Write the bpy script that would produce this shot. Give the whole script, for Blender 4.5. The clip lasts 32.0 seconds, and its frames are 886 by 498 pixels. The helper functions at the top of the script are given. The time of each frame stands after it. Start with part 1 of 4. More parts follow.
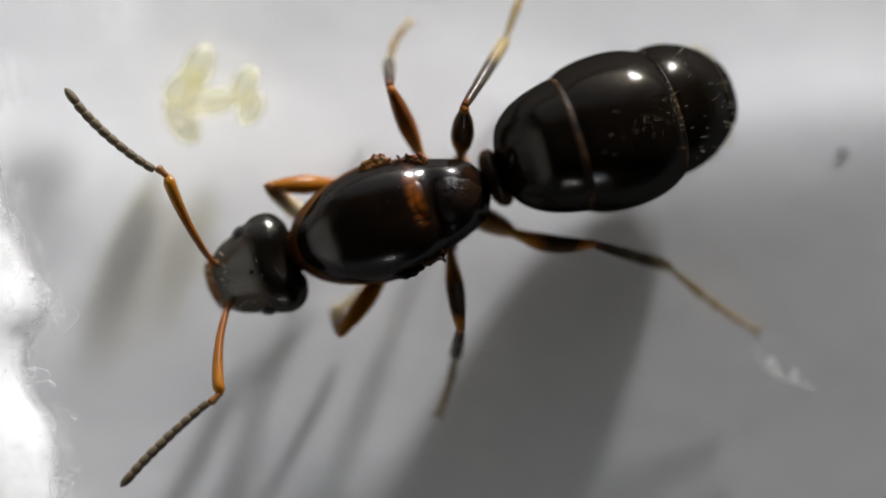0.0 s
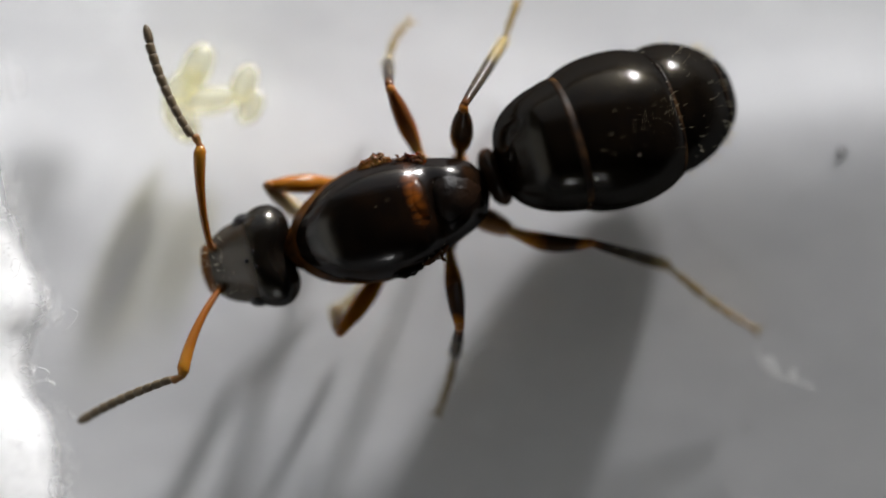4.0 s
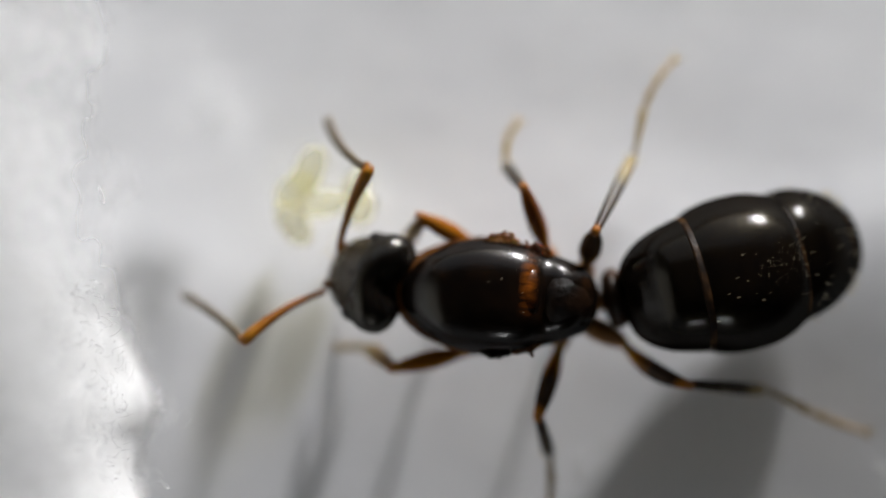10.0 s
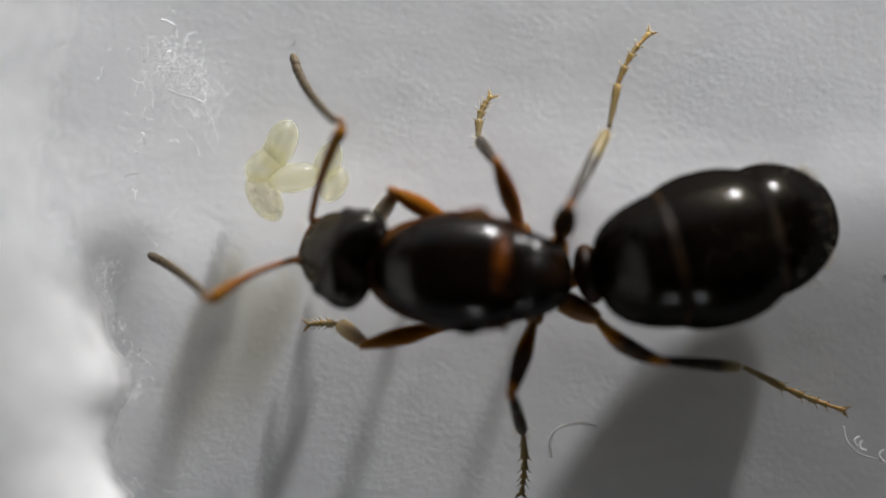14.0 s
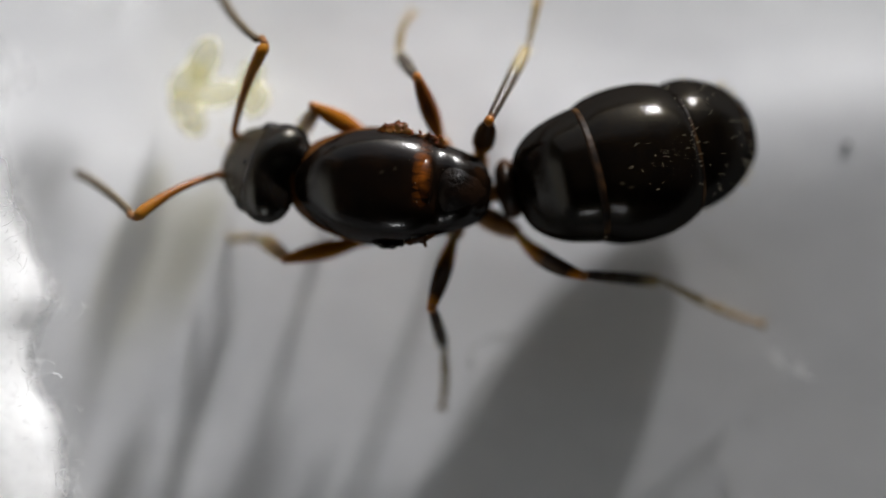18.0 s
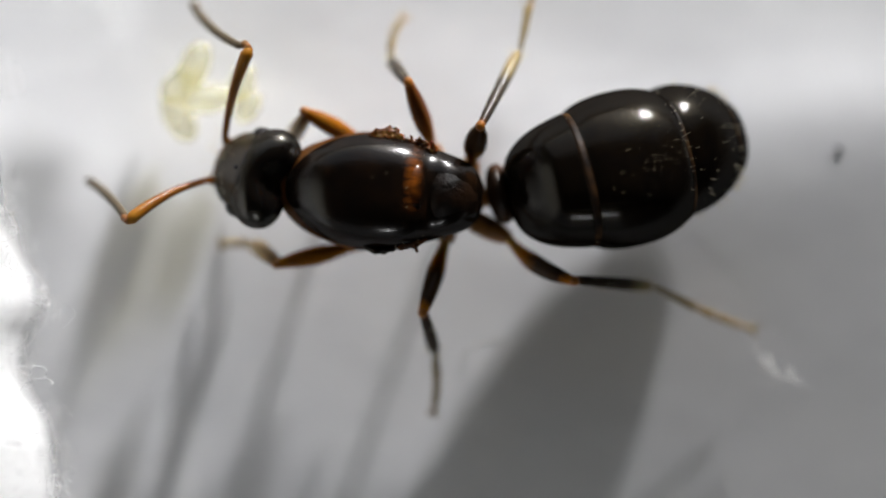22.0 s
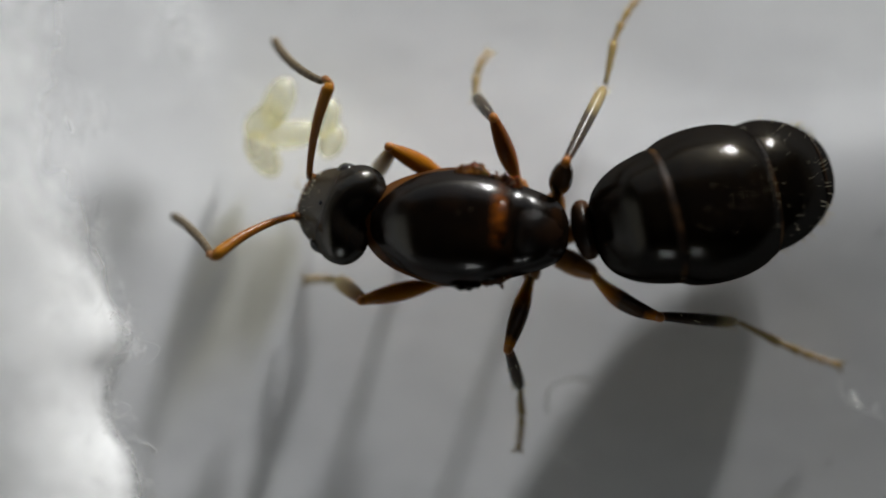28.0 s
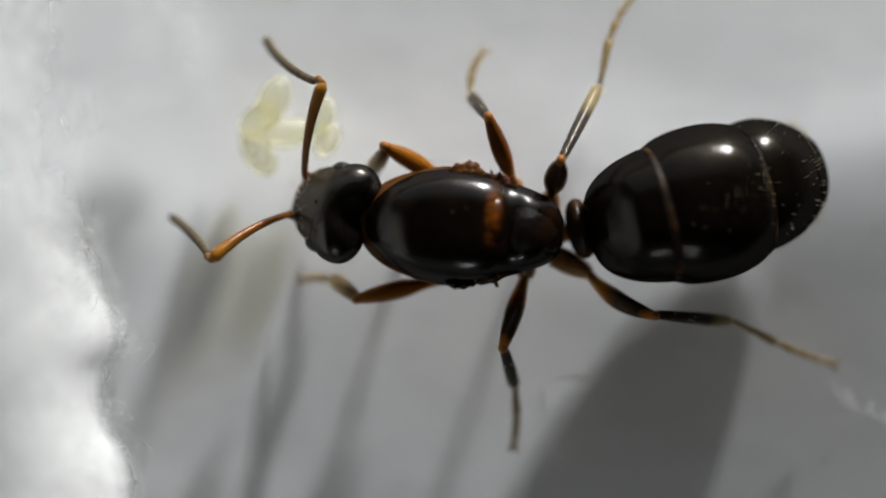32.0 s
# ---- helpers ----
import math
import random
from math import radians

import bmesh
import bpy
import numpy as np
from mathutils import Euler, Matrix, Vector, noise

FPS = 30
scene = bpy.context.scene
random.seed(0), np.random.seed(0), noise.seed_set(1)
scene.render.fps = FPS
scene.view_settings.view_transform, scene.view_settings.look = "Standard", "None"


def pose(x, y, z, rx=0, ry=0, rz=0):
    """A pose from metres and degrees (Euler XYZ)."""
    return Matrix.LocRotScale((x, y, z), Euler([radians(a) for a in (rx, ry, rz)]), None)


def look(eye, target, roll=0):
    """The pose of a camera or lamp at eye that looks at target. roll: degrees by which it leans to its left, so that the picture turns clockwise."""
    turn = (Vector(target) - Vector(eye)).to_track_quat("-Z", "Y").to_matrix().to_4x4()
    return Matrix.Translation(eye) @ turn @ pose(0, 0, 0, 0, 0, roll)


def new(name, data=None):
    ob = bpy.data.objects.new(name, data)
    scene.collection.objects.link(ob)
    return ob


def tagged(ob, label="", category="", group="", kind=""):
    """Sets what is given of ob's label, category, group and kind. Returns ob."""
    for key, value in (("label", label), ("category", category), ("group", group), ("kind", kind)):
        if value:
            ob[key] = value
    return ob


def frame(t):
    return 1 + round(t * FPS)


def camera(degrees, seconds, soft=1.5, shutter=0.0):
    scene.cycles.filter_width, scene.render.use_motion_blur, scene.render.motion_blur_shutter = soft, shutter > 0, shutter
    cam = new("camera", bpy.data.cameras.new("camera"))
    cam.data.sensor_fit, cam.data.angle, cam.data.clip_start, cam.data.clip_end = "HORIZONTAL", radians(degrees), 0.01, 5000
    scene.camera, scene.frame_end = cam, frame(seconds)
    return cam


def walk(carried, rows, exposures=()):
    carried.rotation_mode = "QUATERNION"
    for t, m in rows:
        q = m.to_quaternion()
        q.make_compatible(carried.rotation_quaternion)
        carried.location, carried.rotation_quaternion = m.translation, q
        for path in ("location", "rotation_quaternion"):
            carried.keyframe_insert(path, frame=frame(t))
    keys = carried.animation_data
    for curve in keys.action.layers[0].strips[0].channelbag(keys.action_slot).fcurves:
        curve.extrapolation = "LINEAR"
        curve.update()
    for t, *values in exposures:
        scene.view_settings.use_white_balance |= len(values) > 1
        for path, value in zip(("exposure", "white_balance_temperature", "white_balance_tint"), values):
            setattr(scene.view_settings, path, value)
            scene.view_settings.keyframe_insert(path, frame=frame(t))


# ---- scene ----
MM = 0.001

# ---- camera: held straight over the ant, a quarter of a metre up; focus fixed, the camera rises and sinks a little
PATH = [
    (0, -0.000, 0.000, 250.40), (0.5, -0.000, 0.016, 250.40), (1, -0.000, -0.015, 250.40), (1.5, -0.000, -0.030, 250.40),
    (2, 0.015, 0.000, 250.40), (2.5, 0.015, -0.030, 250.40), (3, 0.015, -0.015, 250.40), (3.5, 0.015, -0.015, 250.40),
    (5.5, 0.015, -0.030, 250.40), (6, 0.015, -0.045, 250.40), (6.5, 0.030, -0.045, 250.40), (7, 0.023, -0.016, 250.40),
    (7.5, 0.022, 0.046, 250.40), (8, 0.015, 0.046, 250.40), (8.5, 0.015, 0.046, 250.40), (9, -0.015, 0.214, 250.40),
    (9.2, -0.140, 0.380, 250.46), (9.4, -0.550, 0.680, 250.52), (9.5, -0.740, 0.890, 250.55), (9.6, -0.980, 1.130, 250.73),
    (9.7, -1.260, 1.420, 250.92), (9.8, -1.520, 1.660, 251.10), (9.9, -1.850, 1.790, 251.12), (10, -1.970, 1.800, 251.15),
    (10.2, -1.940, 1.800, 251.20), (10.5, -1.842, 1.789, 250.40), (11, -1.658, 1.444, 248.70), (11.5, -1.535, 1.429, 248.30),
    (12, -1.605, 1.322, 248.10), (12.5, -1.750, 1.368, 248.10), (13, -1.750, 1.260, 248.10), (13.5, -1.688, 1.429, 248.10),
    (14, -1.482, 1.367, 248.50), (14.5, -1.474, 1.268, 248.80), (16.5, -0.919, 1.227, 249.10), (17, -0.138, -0.105, 250.90),
    (17.5, -0.107, 0.003, 250.85), (18, -0.092, -0.135, 250.80), (18.5, -0.245, 0.094, 250.80), (19, -0.000, 0.125, 250.80),
    (19.5, 0.399, -0.748, 250.80), (20, 0.536, -0.901, 251.20), (20.5, 0.444, -0.181, 251.00), (21, 0.796, -0.181, 250.80),
    (21.5, 0.659, -0.258, 250.70), (22, 0.061, -0.044, 250.60), (22.5, -1.057, 0.308, 250.50), (23, -2.235, 0.661, 250.40),
    (23.5, -2.236, 0.753, 249.70), (24, -2.373, 0.538, 249.40), (24.5, -2.970, 1.136, 249.00), (25, -3.108, 1.487, 248.90),
    (25.5, -2.695, 1.258, 249.00), (26, -2.480, 1.043, 249.70), (26.5, -1.730, 0.906, 249.90), (28.5, -1.432, 0.561, 249.90),
    (29, -1.432, 0.569, 249.93), (29.5, -1.393, 0.530, 249.96), (30, -1.355, 0.592, 249.99), (30.5, -1.340, 0.599, 250.01),
    (31, -1.340, 0.545, 250.04), (31.5, -1.347, 0.568, 250.07), (32, -1.347, 0.569, 250.10),
]

cam = camera(2 * math.degrees(math.atan(7.84 / 250)), 32.0, soft=1.9, shutter=0.3)
# the film camera meters down while it looks at the bright paper and back up again
EXPOSURES = [(0, 0.92, 6440, 9), (9, 0.92, 6440, 9), (10, 0.80, 6440, 9), (11, 0.45, 6440, 9), (14.5, 0.43, 6440, 9), (16.5, 0.43, 6440, 9), (17.2, 0.66, 6440, 9), (18, 0.80, 6440, 9), (20, 0.88, 6440, 9), (22, 1.04, 6440, 9), (23, 0.9, 6440, 9), (24, 0.52, 6440, 9), (25, 0.52, 6440, 9), (26, 0.54, 6440, 9), (28.5, 0.48, 6420, 6), (29.8, 0.51, 6420, 6), (30.5, 0.72, 6420, 6), (31, 0.7, 6420, 6), (32, 0.64, 6420, 6)]
cam.data.dof.use_dof = True
cam.data.dof.focus_distance = 248.2 * MM
cam.data.dof.aperture_fstop = 24
walk(cam, [(t, pose(x * MM, y * MM, z * MM)) for t, x, y, z in PATH], EXPOSURES)

# ---- light: low sun from beyond the top edge, pale room and sky light
SUN_WAY = Vector((0.36, 0.94, 0.167))
world = bpy.data.worlds.new("world")
scene.world = world
world.use_nodes = True
wn, wl = world.node_tree.nodes, world.node_tree.links
sky = wn.new("ShaderNodeTexSky")
sky.sky_type, sky.sun_disc = "NISHITA", False
sky.sun_elevation = math.atan2(SUN_WAY.z, math.hypot(SUN_WAY.x, SUN_WAY.y))
sky.sun_rotation = math.atan2(SUN_WAY.x, SUN_WAY.y)
pale = wn.new("ShaderNodeHueSaturation")
pale.inputs["Saturation"].default_value = 0.3
wl.new(sky.outputs[0], pale.inputs["Color"])
wl.new(pale.outputs[0], wn["Background"].inputs["Color"])
wn["Background"].inputs["Strength"].default_value = 0.15
sun = new("sun", bpy.data.lights.new("sun", "SUN"))
sun.data.energy, sun.data.angle, sun.data.color = 5.0, radians(4.0), (0.995, 0.988, 1.0)
sun.matrix_world = look(SUN_WAY * 0.3, (0, 0, 0))
lamp = new("desk_lamp", bpy.data.lights.new("desk_lamp", "AREA"))
lamp.data.shape, lamp.data.size, lamp.data.size_y, lamp.data.energy = "RECTANGLE", 4.5 * MM, 2.5 * MM, 0.028
lamp.matrix_world = look((0.03, -0.27, 0.155), (0, 0, 0))

# ---- materials
def nodes_of(name, color, rough, spec=0.5):
    m = bpy.data.materials.new(name)
    m.use_nodes = True
    n, l = m.node_tree.nodes, m.node_tree.links
    b = n["Principled BSDF"]
    b.inputs["Base Color"].default_value = (*color, 1)
    b.inputs["Roughness"].default_value = rough
    b.inputs["Specular IOR Level"].default_value = spec
    return m, n, l, b


def noise_tex(n, l, per_mm, detail=4, stretch=(1, 1, 1), rough=0.55):
    co, mp, tx = n.new("ShaderNodeTexCoord"), n.new("ShaderNodeMapping"), n.new("ShaderNodeTexNoise")
    l.new(co.outputs["Object"], mp.inputs["Vector"])
    mp.inputs["Scale"].default_value = [1000 * s for s in stretch]
    l.new(mp.outputs["Vector"], tx.inputs["Vector"])
    tx.inputs["Scale"].default_value, tx.inputs["Detail"].default_value, tx.inputs["Roughness"].default_value = per_mm, detail, rough
    return tx.outputs["Fac"]


def ramp(n, l, fac, stops):
    r = n.new("ShaderNodeValToRGB")
    while len(r.color_ramp.elements) < len(stops):
        r.color_ramp.elements.new(0.5)
    for e, (at, c) in zip(r.color_ramp.elements, stops):
        e.position, e.color = at, (*c, 1)
    l.new(fac, r.inputs["Fac"])
    return r.outputs["Color"]


def mixed(n, l, fac, a, b, kind="MIX"):
    x = n.new("ShaderNodeMix")
    x.data_type, x.blend_type = "RGBA", kind
    for socket, v in ((x.inputs["Factor"], fac), (x.inputs["A"], a), (x.inputs["B"], b)):
        if isinstance(v, (int, float)):
            socket.default_value = v
        elif isinstance(v, tuple):
            socket.default_value = (*v, 1)
        else:
            l.new(v, socket)
    return x.outputs["Result"]


def bump(n, l, b, fac, mm, strength=1.0, below=None):
    k = n.new("ShaderNodeBump")
    k.inputs["Distance"].default_value, k.inputs["Strength"].default_value = mm * MM, strength
    l.new(fac, k.inputs["Height"])
    if below:
        l.new(below, k.inputs["Normal"])
    l.new(k.outputs["Normal"], b.inputs["Normal"])
    return k.outputs["Normal"]


def chitin(name, stops, rough=0.2, grain=14, relief=0.01, along=None, length=1.0):
    """Hard shell; stops: colours over a blotchy noise, or along the limb (0..length mm)."""
    m, n, l, b = nodes_of(name, stops[0][1], rough, 0.5)
    b.inputs["IOR"].default_value = 1.4
    blot = noise_tex(n, l, 2.2, 3)
    if along:
        co, sep, div = n.new("ShaderNodeTexCoord"), n.new("ShaderNodeSeparateXYZ"), n.new("ShaderNodeMath")
        l.new(co.outputs["Object"], sep.inputs[0])
        div.operation = "MULTIPLY_ADD"
        div.inputs[1].default_value = 1000 / length
        l.new(sep.outputs["X"], div.inputs[0])
        jit = n.new("ShaderNodeMath")
        jit.operation = "MULTIPLY_ADD"
        jit.inputs[1].default_value, jit.inputs[2].default_value = 0.16, -0.08
        l.new(blot, jit.inputs[0])
        l.new(jit.outputs[0], div.inputs[2])
        color = ramp(n, l, div.outputs[0], stops)
    else:
        color = ramp(n, l, blot, stops)
    l.new(color, b.inputs["Base Color"])
    fine = noise_tex(n, l, grain, 4)
    rr = n.new("ShaderNodeMapRange")
    rough = rough * 0.65 if along else rough
    rr.inputs["To Min"].default_value, rr.inputs["To Max"].default_value = rough * 0.7, rough * 1.5
    l.new(fine, rr.inputs["Value"])
    l.new(rr.outputs[0], b.inputs["Roughness"])
    bump(n, l, b, fine, relief, 0.6)
    if along:
        b.inputs["Specular IOR Level"].default_value = 0.3
        b.inputs["Subsurface Weight"].default_value, b.inputs["Subsurface Scale"].default_value = 0.25, 0.1 * MM
        b.inputs["Subsurface Radius"].default_value = (1.0, 0.45, 0.15)
    return m


def even_gloss(m, share, fur=0.2, tint=(1, 1, 1)):
    """Shell whose polish does not rise towards its outline, as under a fine fur of hairs."""
    n, l = m.node_tree.nodes, m.node_tree.links
    b = n["Principled BSDF"]
    b.inputs["Specular IOR Level"].default_value = 0.0
    below = b.outputs[0]
    for part_share, soft in ((share * fur, 0.26), (share, 0.0)):
        shine, both = n.new("ShaderNodeBsdfGlossy"), n.new("ShaderNodeMixShader")
        l.new(b.inputs["Normal"].links[0].from_socket, shine.inputs["Normal"])
        if soft:
            shine.inputs["Roughness"].default_value = soft
            shine.inputs["Color"].default_value = (*tint, 1)
            bump(n, l, shine, noise_tex(n, l, 26, 2), 0.012, 0.5, b.inputs["Normal"].links[0].from_socket)
        else:
            l.new(b.inputs["Roughness"].links[0].from_socket, shine.inputs["Roughness"])
        both.inputs[0].default_value = part_share
        l.new(below, both.inputs[1])
        l.new(shine.outputs[0], both.inputs[2])
        below = both.outputs[0]
    l.new(below, n["Material Output"].inputs["Surface"])


BLACK, DARK = (0.003, 0.0022, 0.0018), (0.010, 0.006, 0.003)
RUST, ORANGE, HONEY = (0.19, 0.06, 0.007), (0.42, 0.145, 0.009), (0.58, 0.32, 0.06)
shell_m = chitin("black_shell", [(0.35, BLACK), (0.75, DARK)], 0.13, 18, 0.006)
plate_m = chitin("gaster_shell", [(0.35, BLACK), (0.8, (0.008, 0.0052, 0.0028))], 0.075, 19, 0.008)
edge_m = chitin("pale_plate_edge", [(0.35, (0.006, 0.003, 0.0015)), (0.5, (0.026, 0.012, 0.004)), (0.75, (0.1, 0.05, 0.015))], 0.45, 16, 0.03)
edge_m.node_tree.nodes["Principled BSDF"].inputs["Specular IOR Level"].default_value = 0.15
thorax_m = chitin("thorax_shell", [(0.4, (0.004, 0.0024, 0.0016)), (0.6, (0.008, 0.0042, 0.0022)), (0.85, (0.03, 0.012, 0.004))], 0.13, 20, 0.006)
# rusty band across the middle of the back, soft at its ends
tn_, tl_ = thorax_m.node_tree.nodes, thorax_m.node_tree.links
t_co, t_sep = tn_.new("ShaderNodeTexCoord"), tn_.new("ShaderNodeSeparateXYZ")
tl_.new(t_co.outputs["Object"], t_sep.inputs[0])


def soft_band(axis, centre, half, edge):
    away, cut = tn_.new("ShaderNodeMath"), tn_.new("ShaderNodeMapRange")
    away.operation = "SUBTRACT"
    away.inputs[1].default_value = centre * MM
    size = tn_.new("ShaderNodeMath")
    size.operation = "ABSOLUTE"
    tl_.new(t_sep.outputs[axis], away.inputs[0])
    tl_.new(away.outputs[0], size.inputs[0])
    tl_.new(size.outputs[0], cut.inputs["Value"])
    cut.interpolation_type = "SMOOTHSTEP"
    cut.inputs["From Min"].default_value, cut.inputs["From Max"].default_value = (half + edge) * MM, (half - edge) * MM
    return cut.outputs[0]


t_area = tn_.new("ShaderNodeMath")
t_area.operation = "MULTIPLY"
tl_.new(soft_band("X", 0.55, 0.11, 0.1), t_area.inputs[0])
tl_.new(soft_band("Y", 0.25, 0.36, 0.34), t_area.inputs[1])
t_streak = tn_.new("ShaderNodeMapRange")
t_streak.inputs["From Min"].default_value, t_streak.inputs["From Max"].default_value = 0.36, 0.62
tl_.new(noise_tex(tn_, tl_, 4.0, 3, (0.5, 2.2, 1)), t_streak.inputs["Value"])
t_worn = tn_.new("ShaderNodeMath")
t_worn.operation = "MULTIPLY"
tl_.new(t_area.outputs[0], t_worn.inputs[0])
tl_.new(t_streak.outputs[0], t_worn.inputs[1])
t_base = tn_["Principled BSDF"].inputs["Base Color"]
t_old = t_base.links[0].from_socket
tl_.new(mixed(tn_, tl_, t_worn.outputs[0], t_old, (0.25, 0.068, 0.007)), t_base)
pronotum_m = chitin("pronotum_shell", [(0.35, (0.03, 0.012, 0.004)), (0.8, (0.12, 0.045, 0.009))], 0.2, 20, 0.008)
rust_m = chitin("rust_shell", [(0.3, RUST), (0.75, ORANGE)], 0.3, 20, 0.015)
dull_scar_m = chitin("dull_scar_shell", [(0.3, (0.015, 0.006, 0.003)), (0.5, (0.07, 0.025, 0.006)), (0.8, RUST)], 0.15, 9, 0.04)
scar_m = chitin("wing_scar_shell", [(0.3, (0.03, 0.011, 0.004)), (0.5, (0.11, 0.04, 0.008)), (0.7, (0.3, 0.12, 0.02)), (0.85, HONEY)], 0.08, 9, 0.04)
scar_m.node_tree.nodes["Principled BSDF"].inputs["Specular IOR Level"].default_value = 0.9
scar_m.node_tree.nodes["Principled BSDF"].inputs["Subsurface Weight"].default_value = 0.6
scar_m.node_tree.nodes["Principled BSDF"].inputs["Subsurface Scale"].default_value = 0.12 * MM
# paler front stops put part of the face's grey reflection into the colour
head_m = chitin("head_shell", [(0.0, (0.032, 0.024, 0.015)), (0.1, (0.012, 0.009, 0.006)), (0.4, (0.006, 0.0045, 0.0035)), (1.0, (0.005, 0.004, 0.0035))], 0.17, 20, 0.012, True, 1.0)
dull_m = chitin("dull_shell", [(0.35, BLACK), (0.8, (0.02, 0.009, 0.004))], 0.3, 12, 0.05)
dull_m.node_tree.nodes["Principled BSDF"].inputs["Specular IOR Level"].default_value = 0.15
petiole_m = chitin("petiole_shell", [(0.35, (0.014, 0.007, 0.003)), (0.75, (0.06, 0.024, 0.008))], 0.36, 18, 0.015)
clypeus_m = chitin("clypeus_shell", [(0.3, (0.06, 0.025, 0.008)), (0.75, (0.2, 0.072, 0.011))], 0.28, 20, 0.01)
eye_m = chitin("eye_lens", [(0.3, (0.006, 0.006, 0.008)), (0.8, (0.015, 0.013, 0.014))], 0.14, 30, 0.012)
front_femur_m = chitin("front_femur_shell", [(0.0, (0.36, 0.12, 0.007)), (0.35, (0.32, 0.112, 0.007)), (0.85, (0.28, 0.098, 0.007)), (1.0, (0.38, 0.14, 0.009))], 0.28, 20, 0.01, True, 1.5)
femur_m = chitin("femur_shell", [(0.0, HONEY), (0.34, ORANGE), (0.56, (0.055, 0.026, 0.010)), (0.86, (0.042, 0.021, 0.010)), (0.97, ORANGE)], 0.25, 20, 0.01, True, 1.6)
mid_femur_m = chitin("upper_femur_shell", [(0.0, HONEY), (0.3, (0.36, 0.12, 0.018)), (0.6, (0.15, 0.048, 0.010)), (1.0, (0.17, 0.052, 0.010))], 0.25, 20, 0.01, True, 1.6)
tibia_m = chitin("tibia_shell", [(0.0, (0.14, 0.05, 0.016)), (0.12, (0.045, 0.032, 0.024)), (0.75, (0.065, 0.052, 0.036)), (1.0, (0.32, 0.25, 0.12))], 0.27, 20, 0.01, True, 1.5)
pale_tibia_m = chitin("front_tibia_shell", [(0.0, (0.16, 0.07, 0.02)), (0.4, (0.34, 0.22, 0.09)), (1.0, (0.68, 0.56, 0.32))], 0.3, 20, 0.01, True, 1.2)
tarsus_m = chitin("tarsus_shell", [(0.0, (0.26, 0.2, 0.095)), (0.6, (0.32, 0.22, 0.08)), (1.0, (0.42, 0.29, 0.11))], 0.35, 24, 0.01, True, 1.8)
scape_m = chitin("scape_shell", [(0.0, (0.2, 0.06, 0.006)), (0.7, (0.23, 0.078, 0.007)), (1.0, (0.32, 0.13, 0.012))], 0.32, 22, 0.01, True, 1.75)
funicle_m = chitin("funicle_shell", [(0.0, (0.26, 0.11, 0.03)), (0.2, (0.14, 0.09, 0.045)), (1.0, (0.12, 0.09, 0.05))], 0.5, 26, 0.02, True, 2.5)
coxa_m = chitin("coxa_shell", [(0.3, (0.1, 0.042, 0.011)), (0.7, (0.34, 0.14, 0.024))], 0.3, 20, 0.012)
bead_m = chitin("funicle_bead_shell", [(0.3, (0.075, 0.052, 0.028)), (0.8, (0.15, 0.11, 0.058))], 0.45, 26, 0.02)
for m, share in ((shell_m, 0.035), (plate_m, 0.021), (thorax_m, 0.037), (pronotum_m, 0.03), (head_m, 0.052), (clypeus_m, 0.02), (dull_m, 0.02), (petiole_m, 0.025), (edge_m, 0.015)):
    even_gloss(m, share, *((0.2, (1, 0.86, 0.55)) if m in (plate_m, head_m) else ()))
hair_m = nodes_of("golden_hair", (0.8, 0.72, 0.52), 0.16, 1.0)[0]

glass_m, gn, gl, gb = nodes_of("clear_glass", (1, 1, 1), 0.02)
gb.inputs["Roughness"].default_value = 0.03
g_clear, g_gloss, g_mix = (gn.new("ShaderNode" + k) for k in ("BsdfTransparent", "BsdfGlossy", "MixShader"))
g_gloss.inputs["Roughness"].default_value, g_mix.inputs[0].default_value = 0.03, 0.02
gl.new(g_clear.outputs[0], g_mix.inputs[1])
gl.new(g_gloss.outputs[0], g_mix.inputs[2])
gl.new(g_mix.outputs[0], gn["Material Output"].inputs["Surface"])

paper_m, pn, pl, pb = nodes_of("white_paper", (0.8, 0.8, 0.8), 0.85, 0.25)
pulp, cloud, grain = noise_tex(pn, pl, 1.5, 7, (0.7, 1.3, 1), 0.66), noise_tex(pn, pl, 0.16, 3), noise_tex(pn, pl, 8.0, 4, (1.0, 1.15, 1))
pl.new(mixed(pn, pl, 0.5, ramp(pn, pl, pulp, [(0.34, (0.69, 0.69, 0.705)), (0.66, (0.84, 0.84, 0.85))]),
             ramp(pn, pl, cloud, [(0.35, (0.76, 0.76, 0.78)), (0.65, (0.82, 0.82, 0.825))])), pb.inputs["Base Color"])
pb_low = bump(pn, pl, pb, pulp, 0.03, 0.2)
bump(pn, pl, pb, grain, 0.02, 0.42, pb_low)

cotton_m, cn, cl, cb = nodes_of("cotton_wool", (0.86, 0.86, 0.85), 0.9, 0.2)
tuft = noise_tex(cn, cl, 1.6, 6)
cl.new(ramp(cn, cl, tuft, [(0.3, (0.74, 0.74, 0.735)), (0.7, (0.79, 0.79, 0.79))]), cb.inputs["Base Color"])
cb.inputs["Subsurface Weight"].default_value, cb.inputs["Subsurface Radius"].default_value, cb.inputs["Subsurface Scale"].default_value = 1.0, (1, 1, 1), 2.6 * MM
bump(cn, cl, cb, tuft, 0.04, 0.4)
